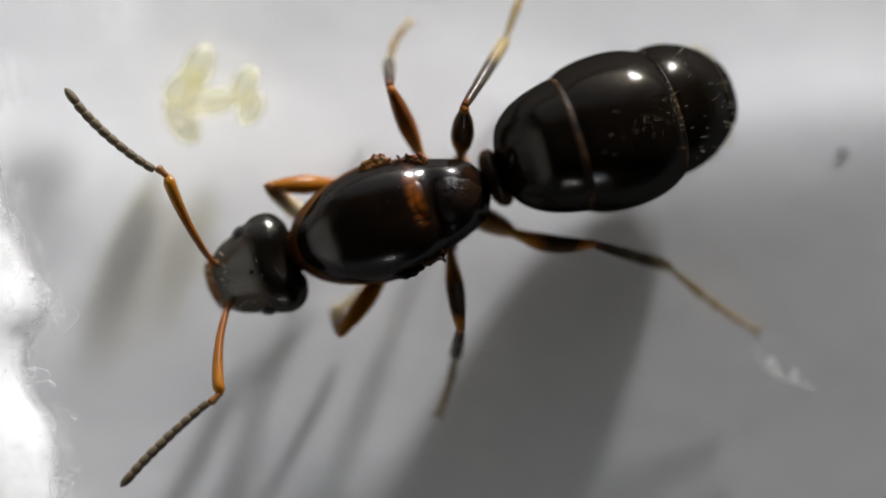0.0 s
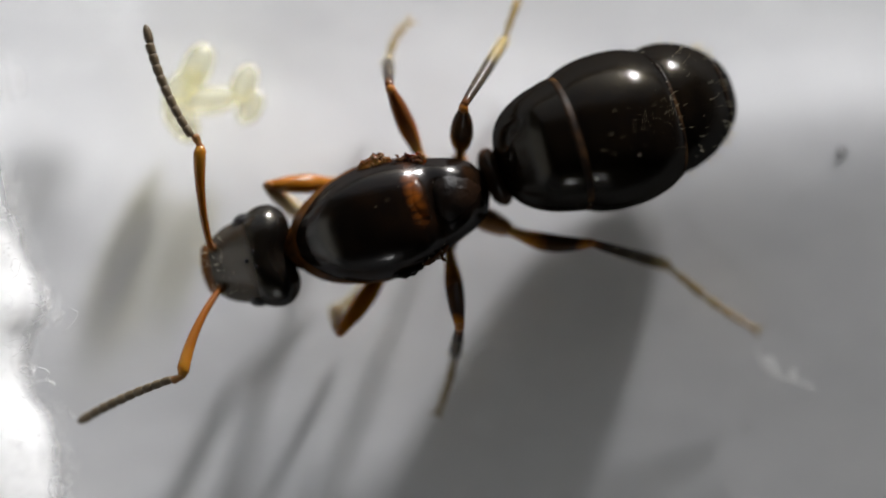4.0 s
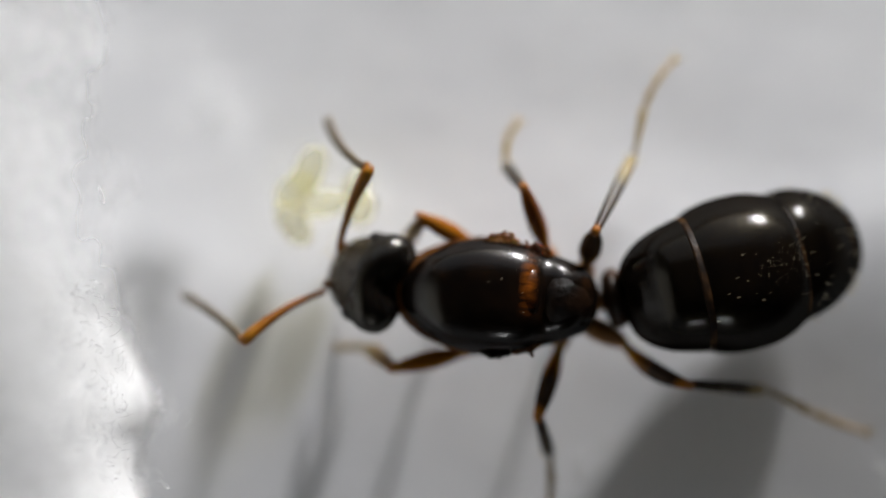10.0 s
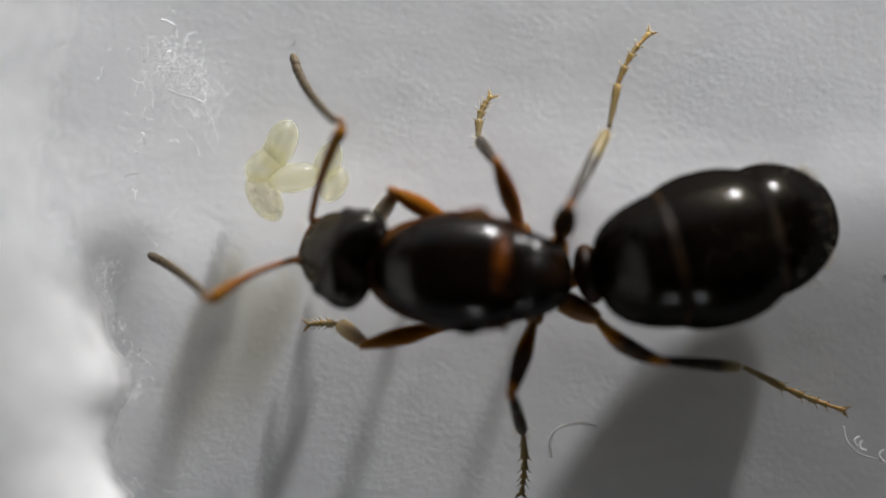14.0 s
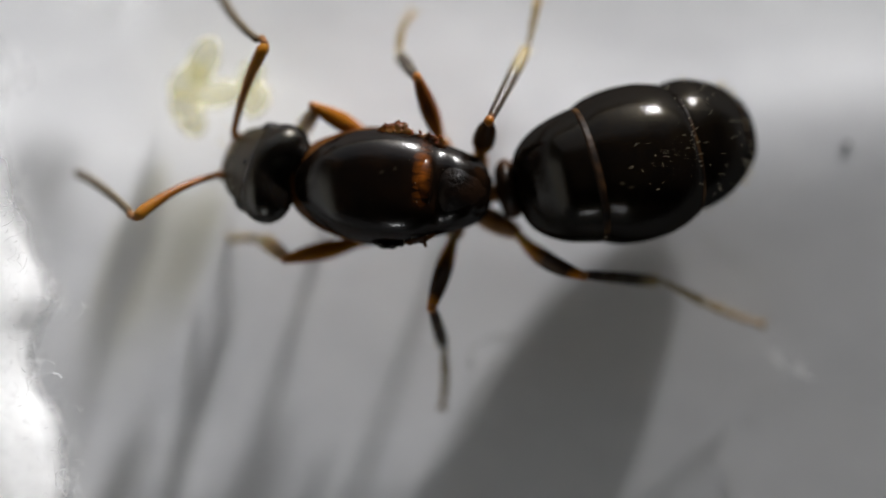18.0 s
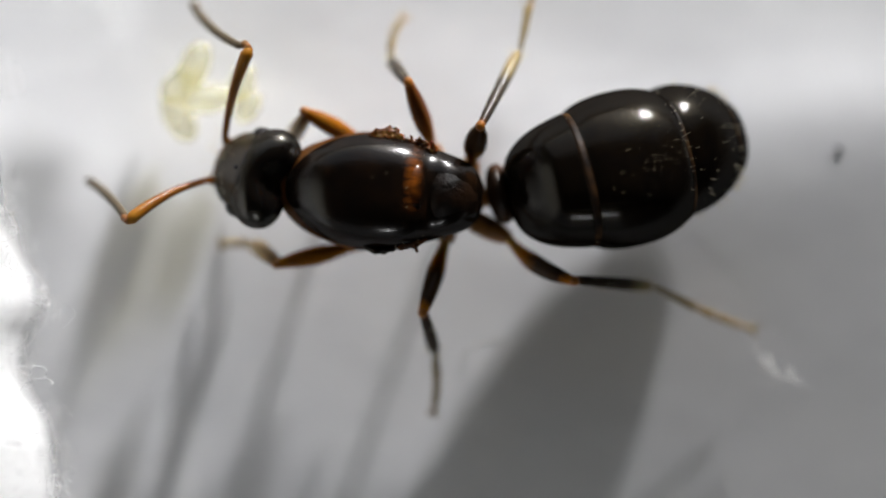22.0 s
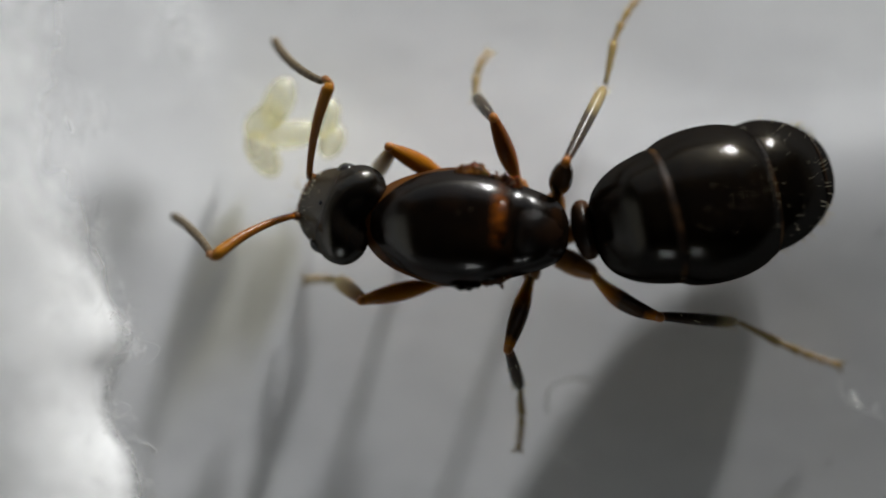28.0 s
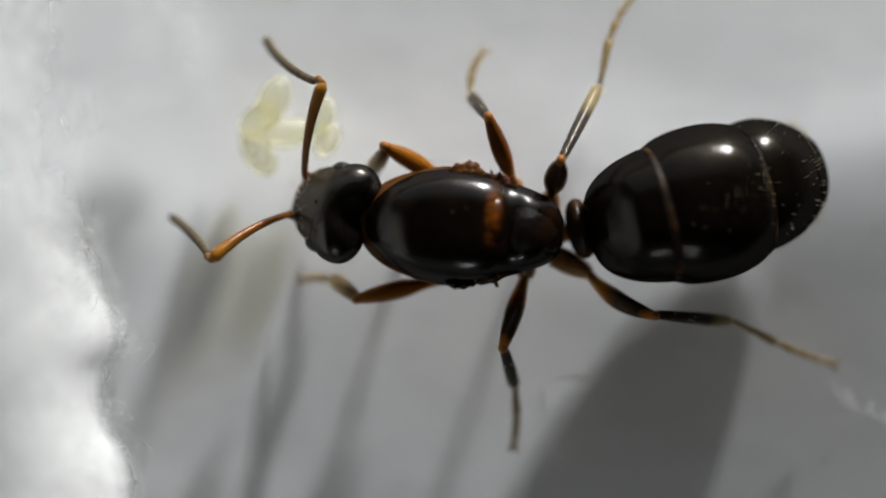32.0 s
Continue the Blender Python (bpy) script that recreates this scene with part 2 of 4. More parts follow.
# the wool thins out to loose see-through strands at its rim
c_thick, c_loose, c_sum, c_cut = cn.new("ShaderNodeAttribute"), noise_tex(cn, cl, 0.6, 2), cn.new("ShaderNodeMath"), cn.new("ShaderNodeMapRange")
c_thick.attribute_name = "thick"
c_sum.operation = "ADD"
cl.new(c_thick.outputs["Fac"], c_sum.inputs[0])
cl.new(c_loose, c_sum.inputs[1])
c_cut.inputs["From Min"].default_value, c_cut.inputs["From Max"].default_value = 0.72, 1.5
cl.new(c_sum.outputs[0], c_cut.inputs["Value"])
c_clear, c_mix = cn.new("ShaderNodeBsdfTransparent"), cn.new("ShaderNodeMixShader")
cl.new(c_cut.outputs[0], c_mix.inputs[0])
cl.new(c_clear.outputs[0], c_mix.inputs[1])
cl.new(cb.outputs[0], c_mix.inputs[2])
cl.new(c_mix.outputs[0], cn["Material Output"].inputs["Surface"])
fibre_m, _, _, fb = nodes_of("cotton_fibre", (0.95, 0.95, 0.95), 0.18, 1.0)
f_out = fibre_m.node_tree.nodes["Material Output"]
f_mix, f_thin = fibre_m.node_tree.nodes.new("ShaderNodeMixShader"), fibre_m.node_tree.nodes.new("ShaderNodeBsdfTranslucent")
f_thin.inputs["Color"].default_value = (0.92, 0.92, 0.92, 1)
fibre_m.node_tree.links.new(fb.outputs[0], f_mix.inputs[1])
fibre_m.node_tree.links.new(f_thin.outputs[0], f_mix.inputs[2])
f_thin2, f_mix2 = fibre_m.node_tree.nodes.new("ShaderNodeBsdfTransparent"), fibre_m.node_tree.nodes.new("ShaderNodeMixShader")
f_mix2.inputs[0].default_value = 0.0
f_mix.inputs[0].default_value = 0.45
fibre_m.node_tree.links.new(f_mix.outputs[0], f_mix2.inputs[1])
fibre_m.node_tree.links.new(f_thin2.outputs[0], f_mix2.inputs[2])
fibre_m.node_tree.links.new(f_mix2.outputs[0], f_out.inputs["Surface"])

def egg_material(name, deep, pale, clear):
    m, n, l, b = nodes_of(name, pale, 0.1)
    l.new(ramp(n, l, noise_tex(n, l, 2.5, 3), [(0.3, deep), (0.7, pale)]), b.inputs["Base Color"])
    b.inputs["Subsurface Weight"].default_value, b.inputs["Subsurface Scale"].default_value = 1.0, 0.5 * MM
    b.inputs["Subsurface Radius"].default_value = (1.0, 0.95, 0.7)
    skin, glass = n.new("ShaderNodeMixShader"), n.new("ShaderNodeBsdfTransparent")
    glass.inputs["Color"].default_value = (0.99, 0.975, 0.87, 1)
    skin.inputs[0].default_value = clear
    l.new(b.outputs[0], skin.inputs[1])
    l.new(glass.outputs[0], skin.inputs[2])
    shine, top = n.new("ShaderNodeBsdfGlossy"), n.new("ShaderNodeMixShader")
    shine.inputs["Roughness"].default_value, top.inputs[0].default_value = 0.06, 0.05
    l.new(skin.outputs[0], top.inputs[1])
    l.new(shine.outputs[0], top.inputs[2])
    l.new(top.outputs[0], n["Material Output"].inputs["Surface"])
    return m


egg_m = egg_material("egg_skin", (0.94, 0.89, 0.62), (0.97, 0.94, 0.75), 0.86)
dull_egg_m = egg_material("dull_egg_skin", (0.62, 0.58, 0.38), (0.7, 0.67, 0.48), 0.83)


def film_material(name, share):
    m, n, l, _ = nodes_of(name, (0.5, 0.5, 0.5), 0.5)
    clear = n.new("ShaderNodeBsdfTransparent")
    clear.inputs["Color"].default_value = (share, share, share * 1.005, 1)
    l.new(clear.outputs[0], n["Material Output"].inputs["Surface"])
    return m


# two strengths of added shade: deep in one half, weaker in the other
deep_shade_m, weak_shade_m = film_material("deep_shade_film", 0.25), film_material("weak_shade_film", 0.53)

table_m, tn, tl, tb = nodes_of("grey_table", (0.35, 0.34, 0.33), 0.6)
tl.new(ramp(tn, tl, noise_tex(tn, tl, 0.02, 5), [(0.3, (0.10, 0.095, 0.09)), (0.7, (0.15, 0.145, 0.14))]), tb.inputs["Base Color"])
speck_m = nodes_of("dark_speck", (0.25, 0.25, 0.26), 0.8)[0]


# ---- mesh helpers (all in millimetres; part() turns them into metres)
def part(name, bm, material, parent=None, label="", smooth=True):
    bmesh.ops.scale(bm, vec=(MM, MM, MM), verts=bm.verts)
    bmesh.ops.recalc_face_normals(bm, faces=bm.faces)
    me = bpy.data.meshes.new(name)
    bm.to_mesh(me)
    bm.free()
    for f in me.polygons:
        f.use_smooth = smooth
    for m in material if isinstance(material, (list, tuple)) else [material]:
        me.materials.append(m)
    ob = new(name, me)
    ob.parent = parent
    return tagged(ob, label)


def ring_skin(bm, rings, mat=0):
    rows = [[bm.verts.new(p) for p in ring] for ring in rings]
    faces = []
    for a, b in zip(rows, rows[1:]):
        for i in range(len(a)):
            faces.append(bm.faces.new((a[i], a[(i + 1) % len(a)], b[(i + 1) % len(b)], b[i])))
    faces.append(bm.faces.new(rows[0][::-1]))
    faces.append(bm.faces.new(rows[-1]))
    for f in faces:
        f.material_index = mat
    return faces


def curve_at(table, x):
    """Smooth curve through the rows of a short table (x, value, value, ...)."""
    k = 0
    while k < len(table) - 2 and x > table[k + 1][0]:
        k += 1
    p, q = table[k], table[k + 1]
    step = q[0] - p[0]
    u = min(max((x - p[0]) / step, 0), 1)
    before, after = table[max(k - 1, 0)], table[min(k + 2, len(table) - 1)]
    out = []
    for a, b, c, d in zip(before[1:], p[1:], q[1:], after[1:]):
        m1, m2 = (c - a) / (q[0] - before[0]) * step, (d - b) / (after[0] - p[0]) * step
        out.append(b + u * (m1 + u * (3 * (c - b) - 2 * m1 - m2 + u * (2 * (b - c) + m1 + m2))))
    return out


def lofted(table, steps=26, sides=40, bend=None, power=2.0, wob=0.0):
    """A body along x: rows x, half width, top, bottom (z above and below), side shift."""
    bm = bmesh.new()
    rings, x0, x1 = [], table[0][0], table[-1][0]
    for s in range(steps + 1):
        x = x0 + (x1 - x0) * (0.5 - 0.5 * math.cos(math.pi * s / steps))
        w, up, down, side = curve_at(table, x)
        w, ring = max(w, 0.01), []
        mid, half = (up + down) / 2, max((up - down) / 2, 0.01)
        for i in range(sides):
            a = 2 * math.pi * i / sides
            c, d = math.cos(a), math.sin(a)
            p = Vector((x, side + w * math.copysign(abs(c) ** (2 / power), c), mid + half * math.copysign(abs(d) ** (2 / power), d)))
            if wob:
                p += Vector((0, p.y - side, p.z - mid)) * wob * noise.noise(p * 1.3)
            ring.append(bend(p) if bend else p)
        rings.append(ring)
    ring_skin(bm, rings)
    return bm


def limb(length, radii, sides=14, sag=0.0, bow=0.0, steps=16):
    """A limb along x with radii as rows (share of length, radius); sag lifts its middle."""
    bm = bmesh.new()
    rings = []
    for s in range(steps + 1):
        u = s / steps
        r = curve_at(radii, u)[0]
        rings.append([(u * length, r * math.cos(2 * math.pi * i / sides) + bow * 4 * u * (1 - u), r * math.sin(2 * math.pi * i / sides) + sag * 4 * u * (1 - u)) for i in range(sides)])
    ring_skin(bm, rings)
    return bm


def ball(c, r, u=16, v=10):
    bm = bmesh.new()
    bmesh.ops.create_uvsphere(bm, u_segments=u, v_segments=v, radius=1)
    bmesh.ops.scale(bm, vec=r, verts=bm.verts)
    bmesh.ops.translate(bm, vec=c, verts=bm.verts)
    return bm


def add_hair(bm, root, way, length, thick=0.006, curl=0.0):
    way = Vector(way).normalized()
    side = way.orthogonal().normalized()
    other = way.cross(side)
    rings = []
    for u, r in ((0, 1), (0.5, 0.8), (1, 0.15)):
        at = Vector(root) + way * length * u + side * curl * length * u * u
        rings.append([at + (side * math.cos(a) + other * math.sin(a)) * thick * r for a in (0, 2.1, 4.2)])
    ring_skin(bm, rings)


# ---- setting: table, paper, the clear floor of the nest, an added unseen film that shades the sun
def lattice(xs, ys, height):
    bm = bmesh.new()
    rows = [[bm.verts.new((x, y, height(x, y))) for x in xs] for y in ys]
    for a, b in zip(rows, rows[1:]):
        for i in range(len(a) - 1):
            bm.faces.new((a[i], a[i + 1], b[i + 1], b[i]))
    return bm


ground = part("ground", lattice([-40000, 40000], [-40000, 40000], lambda x, y: -0.6), table_m)
tagged(ground, "dark grey table top under the paper", "table", kind="structure")


def paper_height(x, y):
    """Paper with one soft crease running along it, and slight waves."""
    crease = y - (2.3 + 0.075 * x)
    return -0.3 - 0.075 * math.tanh(crease / 1.3) + 0.02 * noise.noise(Vector((x * 0.35, y * 0.5, 0)))


span = [-40 + 0.25 * i for i in range(321)]
paper = part("paper_sheet", lattice(span[40:281], span[80:241], paper_height), paper_m)
tagged(paper, "white rough paper sheet lying under the clear floor", "paper", kind="structure")

def floor_z(y):
    """Height of the clear floor, a shallow trough along x."""
    return 30 - math.sqrt(30 ** 2 - min(abs(y - 1.2), 11) ** 2)


sweep = [1.2 + 7.8 * (i - 40) / 40 for i in range(81)]
glass = part("floor", lattice([-30, 30], sweep, lambda x, y: floor_z(y)), glass_m)
tagged(glass, "clear curved glass floor of the nest over white paper", "glass floor", kind="structure")

# unseen room added to shape the light, open to the sun through one wide window
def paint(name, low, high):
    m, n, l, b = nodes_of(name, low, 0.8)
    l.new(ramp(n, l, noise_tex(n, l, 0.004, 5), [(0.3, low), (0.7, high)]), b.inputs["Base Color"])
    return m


# near-black sides keep the shell dark; the pale one mirrors in its front
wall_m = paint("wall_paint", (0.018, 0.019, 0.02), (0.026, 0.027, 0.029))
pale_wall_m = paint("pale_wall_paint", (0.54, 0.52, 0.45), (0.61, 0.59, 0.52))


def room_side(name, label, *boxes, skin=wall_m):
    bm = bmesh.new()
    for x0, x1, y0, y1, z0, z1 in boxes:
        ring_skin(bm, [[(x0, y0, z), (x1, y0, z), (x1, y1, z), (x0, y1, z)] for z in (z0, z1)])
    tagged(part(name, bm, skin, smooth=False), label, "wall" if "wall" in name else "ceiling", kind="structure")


room_side("wall_back", "unseen near-black wall added to keep reflections dark", (-1900, 1900, -1700, -1600, -0.6, 1600))
room_side("wall_side", "unseen pale cream wall added to reflect in the shell", (-1900, -1800, -1600, 1000, -0.6, 1600), skin=pale_wall_m)
room_side("wall_side", "unseen near-black wall added to keep reflections dark", (1800, 1900, -1600, 1000, -0.6, 1600))
room_side("wall_window", "unseen near-black wall added with one wide window opening", (-1900, -1500, 1000, 1100, -0.6, 1600), (1500, 1900, 1000, 1100, -0.6, 1600), (-1500, 1500, 1000, 1100, 1450, 1600))
room_side("ceiling", "unseen near-black ceiling added to keep reflections dark", (-1900, 1900, -1700, 1100, 1600, 1700))



# unseen sheet added on the sun's side; its lower edge draws the shade line
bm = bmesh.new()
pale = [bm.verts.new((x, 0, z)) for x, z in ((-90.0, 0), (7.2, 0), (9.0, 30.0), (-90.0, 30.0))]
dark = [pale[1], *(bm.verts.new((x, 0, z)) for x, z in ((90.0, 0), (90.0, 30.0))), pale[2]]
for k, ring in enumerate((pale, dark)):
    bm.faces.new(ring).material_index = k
film_sheet = tagged(part("shade_film", bm, [weak_shade_m, deep_shade_m], smooth=False), "unseen film added to shade the sun, weaker in one half", "film")


# ---- the ant
ant = new("ant")
tagged(ant, "glossy black-brown ant queen with rusty legs standing on clear floor", "ant")

thorax = part("thorax", lofted([
    (-1.72, 0.16, 0.10, -0.42, 0), (-1.58, 0.36, 0.38, -0.62, 0), (-1.3, 0.63, 0.68, -0.8, 0), (-0.95, 0.84, 0.9, -0.88, 0),
    (-0.4, 0.98, 1.06, -0.92, 0), (0.1, 1.0, 1.08, -0.92, 0), (0.5, 0.94, 1.02, -0.9, 0), (0.72, 0.87, 0.9, -0.88, 0),
    (0.86, 0.83, 0.83, -0.86, 0), (1.15, 0.74, 0.86, -0.84, 0), (1.45, 0.62, 0.72, -0.8, 0), (1.68, 0.46, 0.4, -0.7, 0), (1.8, 0.22, 0.02, -0.5, 0)], 44, 64, power=3.0, wob=0.03), thorax_m, ant)
part("pronotum", lofted([(-1.8, 0.2, -0.1, -0.5, 0), (-1.68, 0.44, 0.16, -0.66, 0), (-1.4, 0.69, 0.4, -0.8, 0), (-1.0, 0.89, 0.56, -0.88, 0), (-0.5, 1.02, 0.62, -0.9, 0), (-0.15, 1.03, 0.55, -0.9, 0), (0.1, 0.9, 0.4, -0.8, 0)], 26, 44, power=2.15, wob=0.03), pronotum_m, thorax, "brown collar plate round the front of the thorax")
part("neck", lofted([(-2.02, 0.15, -0.15, -0.45, 0), (-1.86, 0.28, 0.0, -0.55, 0), (-1.7, 0.42, 0.16, -0.64, 0), (-1.5, 0.5, 0.34, -0.72, 0), (-1.3, 0.56, 0.4, -0.72, 0)], 14, 28), dull_scar_m, thorax, "rusty orange neck")
part("scutellum", lofted([(0.36, 0.25, 0.96, 0.5, 0.08), (0.5, 0.46, 1.03, 0.5, 0.08), (0.62, 0.5, 1.02, 0.5, 0.08), (0.74, 0.4, 0.96, 0.5, 0.08), (0.8, 0.2, 0.8, 0.5, 0.08)], 14, 26), thorax_m, thorax, "raised plate with a rusty band")
part("propodeum", lofted([(0.72, 0.3, 0.7, 0.2, 0), (0.95, 0.6, 0.9, 0.1, 0), (1.25, 0.6, 0.9, 0, 0), (1.52, 0.45, 0.68, -0.1, 0), (1.7, 0.2, 0.36, -0.1, 0)], 18, 28, wob=0.16), dull_m, thorax)


def scar_ridge(x0, x1, radius, s, lift, seed):
    """A ragged ridge along the side of the thorax, where a wing broke off."""
    bm = bmesh.new()
    rings = []
    for k in range(37):
        u = k / 36
        x = x0 + (x1 - x0) * u
        fat = radius * math.sin(math.pi * min(max(u, 0.03), 0.97)) ** 0.5
        ring = []
        for i in range(14):
            a = 2 * math.pi * i / 14
            rough = 1 + 0.75 * noise.noise(Vector((x * 7, math.cos(a) * 1.2, math.sin(a) * 1.2 + seed))) + 0.45 * noise.noise(Vector((x * 13, math.cos(a) * 2, math.sin(a) * 2 + seed)))
            y = s * (0.99 - 0.3 * max(x - 0.15, 0) ** 1.2 - 0.12 * max(-0.1 - x, 0))
            ring.append((x, y + fat * rough * math.cos(a), lift + 0.75 * fat * rough * math.sin(a)))
        rings.append(ring)
    ring_skin(bm, rings)
    return bm


rng = random.Random(21)


def scar_lumps(x0, x1, s, lift, count, size):
    """Torn stumps of a wing root: many small glossy lumps on a low ridge."""
    bm = scar_ridge(x0, x1, size, s, lift, 3.0 + count)
    for _ in range(count):
        x = rng.uniform(x0 + 0.05, x1 - 0.05)
        y = s * (0.99 - 0.3 * max(x - 0.15, 0) ** 1.2 - 0.12 * max(-0.1 - x, 0) + rng.uniform(-0.07, 0.13))
        r = rng.uniform(0.02, 0.05)
        lump = bmesh.ops.create_icosphere(bm, subdivisions=2, radius=r)["verts"]
        spin = Matrix.Rotation(rng.uniform(0, 3), 3, "Z")
        for v in lump:
            v.co *= 1 + 0.8 * noise.noise(v.co * 22 + Vector((x * 30, 0, s)))
            v.co = spin @ Vector((v.co.x * 1.8, v.co.y, v.co.z * 0.6))
            v.co += Vector((x, y, lift + 0.06 + rng.uniform(-0.02, 0.02) - 0.35 * max(0, s * y - 0.95)))
    return bm


part("wing_scar", scar_lumps(-0.28, 0.38, 1, 0.52, 30, 0.12), scar_m, thorax, "ragged amber scar of a shed wing")
part("wing_scar", scar_lumps(0.42, 0.95, 1, 0.5, 18, 0.1), scar_m, thorax, "ragged amber scar of a shed wing")
part("wing_scar", scar_ridge(-0.25, 0.35, 0.1, -1, 0.45, 5), thorax_m, thorax, "ragged dark scar of a shed wing")
part("wing_scar", scar_lumps(0.3, 0.85, -1, 0.45, 6, 0.08), dull_scar_m, thorax, "ragged rusty scar of a shed wing")
bm = bmesh.new()
rng = random.Random(3)
for _ in range(50):
    x, a = rng.uniform(-1.4, 1.5), rng.uniform(0.25, 2.9)
    w, up, down, _s = curve_at([(-1.58, 0.36, 0.38, -0.62, 0), (-0.4, 0.98, 1.06, -0.92, 0), (0.5, 0.94, 1.02, -0.9, 0), (1.68, 0.46, 0.4, -0.7, 0)], x)
    y, z = w * math.cos(a), (up + down) / 2 + (up - down) / 2 * math.sin(a)
    add_hair(bm, (x, y * 0.97, z * 0.97), (rng.uniform(-0.3, 0.5), y, z), rng.uniform(0.08, 0.18), 0.005, 0.2)
part("hair", bm, hair_m, thorax, "sparse fine golden hairs")

petiole = part("petiole", lofted([(-0.25, 0.12, -0.05, -0.35, 0), (-0.2, 0.36, 0.34, -0.4, 0), (-0.09, 0.52, 0.58, -0.4, 0), (0.05, 0.54, 0.6, -0.4, 0), (0.16, 0.42, 0.34, -0.4, 0), (0.22, 0.16, 0, -0.38, 0)], 20, 30, wob=0.08), petiole_m, ant)
part("stalk", limb(1.0, [(0, 0.2), (0.4, 0.15), (0.7, 0.13), (1, 0.14)]), rust_m, petiole, "rusty orange stalk").location = Vector((-0.5, 0, -0.2)) * MM

gaster = part("gaster", lofted([(-2.044, 0.281, 0.2, -0.6, 0), (-1.694, 0.888, 0.75, -1, 0), (-0.8, 1.244, 1.18, -1.3, 0), (0.2, 1.272, 1.2, -1.35, 0), (1, 1.029, 0.95, -1.2, 0.06), (1.7, 0.654, 0.45, -0.8, 0.06), (2, 0.187, 0, -0.4, 0.06)], 30, 44), edge_m, ant)


def rear_edge(back, amount, start=0.0, front=0.0):
    """Lets a plate's rear rim (and its front one) run farther back on the ridge than on the sides."""
    def shape(p):
        share = amount * max(0, (p.x - (back - 1.2)) / 1.2) + front * max(0, 1 - (p.x - start) / 0.8)
        return Vector((p.x + share * (max(p.z, 0) / 1.3), p.y, p.z))
    return shape


PLATES = [
    ([(-2.17, 0.2, 0.1, -0.5, 0), (-2.126, 0.5, 0.3, -0.74, 0), (-2.033, 0.72, 0.47, -0.92, 0), (-1.834, 0.92, 0.8, -1.07, 0), (-1.62, 1.04, 1.01, -1.14, 0), (-1.459, 1.1, 1.08, -1.2, 0), (-1.225, 1.16, 1.15, -1.26, 0), (-1.04, 1.2, 1.19, -1.29, 0), (-0.97, 1.19, 1.18, -1.285, 0)], -0.22, -0.97),
    ([(-1.0, 1.17, 1.15, -1.26, 0), (-0.9, 1.225, 1.2, -1.3, 0), (-0.8, 1.272, 1.245, -1.34, 0), (-0.66, 1.328, 1.3, -1.38, 0), (-0.3, 1.384, 1.36, -1.43, 0), (0.15, 1.374, 1.35, -1.43, 0), (0.5, 1.29, 1.25, -1.37, 0), (0.66, 1.206, 1.17, -1.33, 0), (0.7, 1.159, 1.12, -1.29, 0)], 0.06, 0.7),
    ([(0.5, 1.066, 1, -1.2, 0.06), (0.75, 1.159, 1.08, -1.26, 0.08), (1.1, 1.159, 1.02, -1.24, 0.09), (1.5, 1.029, 0.84, -1.12, 0.09), (1.76, 0.86, 0.68, -1, 0.09), (1.8, 0.813, 0.63, -0.96, 0.09)], 0.12, 1.8),
    ([(1.6, 0.842, 0.64, -1, 0.09), (1.86, 0.78, 0.52, -0.92, 0.09), (2.08, 0.62, 0.34, -0.8, 0.09), (2.22, 0.38, 0.1, -0.6, 0.09), (2.27, 0.13, -0.1, -0.4, 0.09)], 0.04, 2.2)]
for table, amount, back in PLATES:
    front = -0.22 if back == 0.7 else 0.0
    part("tergite", lofted(table, 26, 60, rear_edge(back, amount, table[0][0], front), 2.35), plate_m, gaster)
for x, w, up, amount, side, wide in ((-0.97, 1.198, 1.188, -0.22, 0, 0.08), (0.7, 1.176, 1.145, 0.06, 0.0, 0.03), (1.82, 0.834, 0.65, 0.12, 0.09, 0.02)):
    bm = bmesh.new()
    mid, half = (up - 1.29) / 2, (up + 1.29) / 2
    rings = []
    for i in range(57):
        a = -0.25 + (math.pi + 0.5) * i / 56
        p = rear_edge(x, amount)(Vector((x, side + w * math.copysign(abs(math.cos(a)) ** 0.851, math.cos(a)), mid + half * math.copysign(abs(math.sin(a)) ** 0.851, math.sin(a)))))
        out = Vector((0, math.cos(a), math.sin(a)))
        rings.append([p + Vector((wide, 0, 0)), p + Vector((wide * 0.4, 0, 0)) + out * 0.006, p - Vector((wide * 0.4, 0, 0)) + out * 0.006, p - Vector((wide, 0, 0)), p - out * 0.06])
    ring_skin(bm, rings)
    part("plate_rim", bm, edge_m, gaster, "thin pale brown rim of the plate")
bm = bmesh.new()
for k in range(80):
    a = rng.uniform(0.3, 2.5)
    add_hair(bm, (rng.uniform(0.5, 0.68), 1.19 * math.cos(a), -0.08 + 1.25 * math.sin(a)), (1.3, math.cos(a) * 0.6, math.sin(a) * 0.6), rng.uniform(0.06, 0.12), 0.006, 0.1)
for _ in range(210):
    x, a = rng.choice([rng.uniform(0.3, 0.75), rng.uniform(0.9, 2.1), rng.uniform(1.7, 2.1), rng.uniform(-1.8, 1.8)]), rng.uniform(-0.2, math.pi + 0.2)
    w, up, down, s = curve_at([(-2.162, 0.542, 0.5, -0.85, 0), (-1.343, 1.159, 1.12, -1.25, 0), (-0.3, 1.384, 1.36, -1.43, 0), (0.6, 1.216, 1.2, -1.36, 0), (1.1, 1.159, 1.02, -1.24, 0.09), (1.76, 0.86, 0.68, -1, 0.09), (2.18, 0.234, 0, -0.5, 0.09)], x)
    y, z = w * math.cos(a), (up + down) / 2 + (up - down) / 2 * math.sin(a)
    add_hair(bm, (x, s + y * 0.985, z * 0.985), (rng.uniform(0.6, 1.6), y * 0.8, z * 0.8), rng.uniform(0.07, 0.17), 0.0045, 0.15)
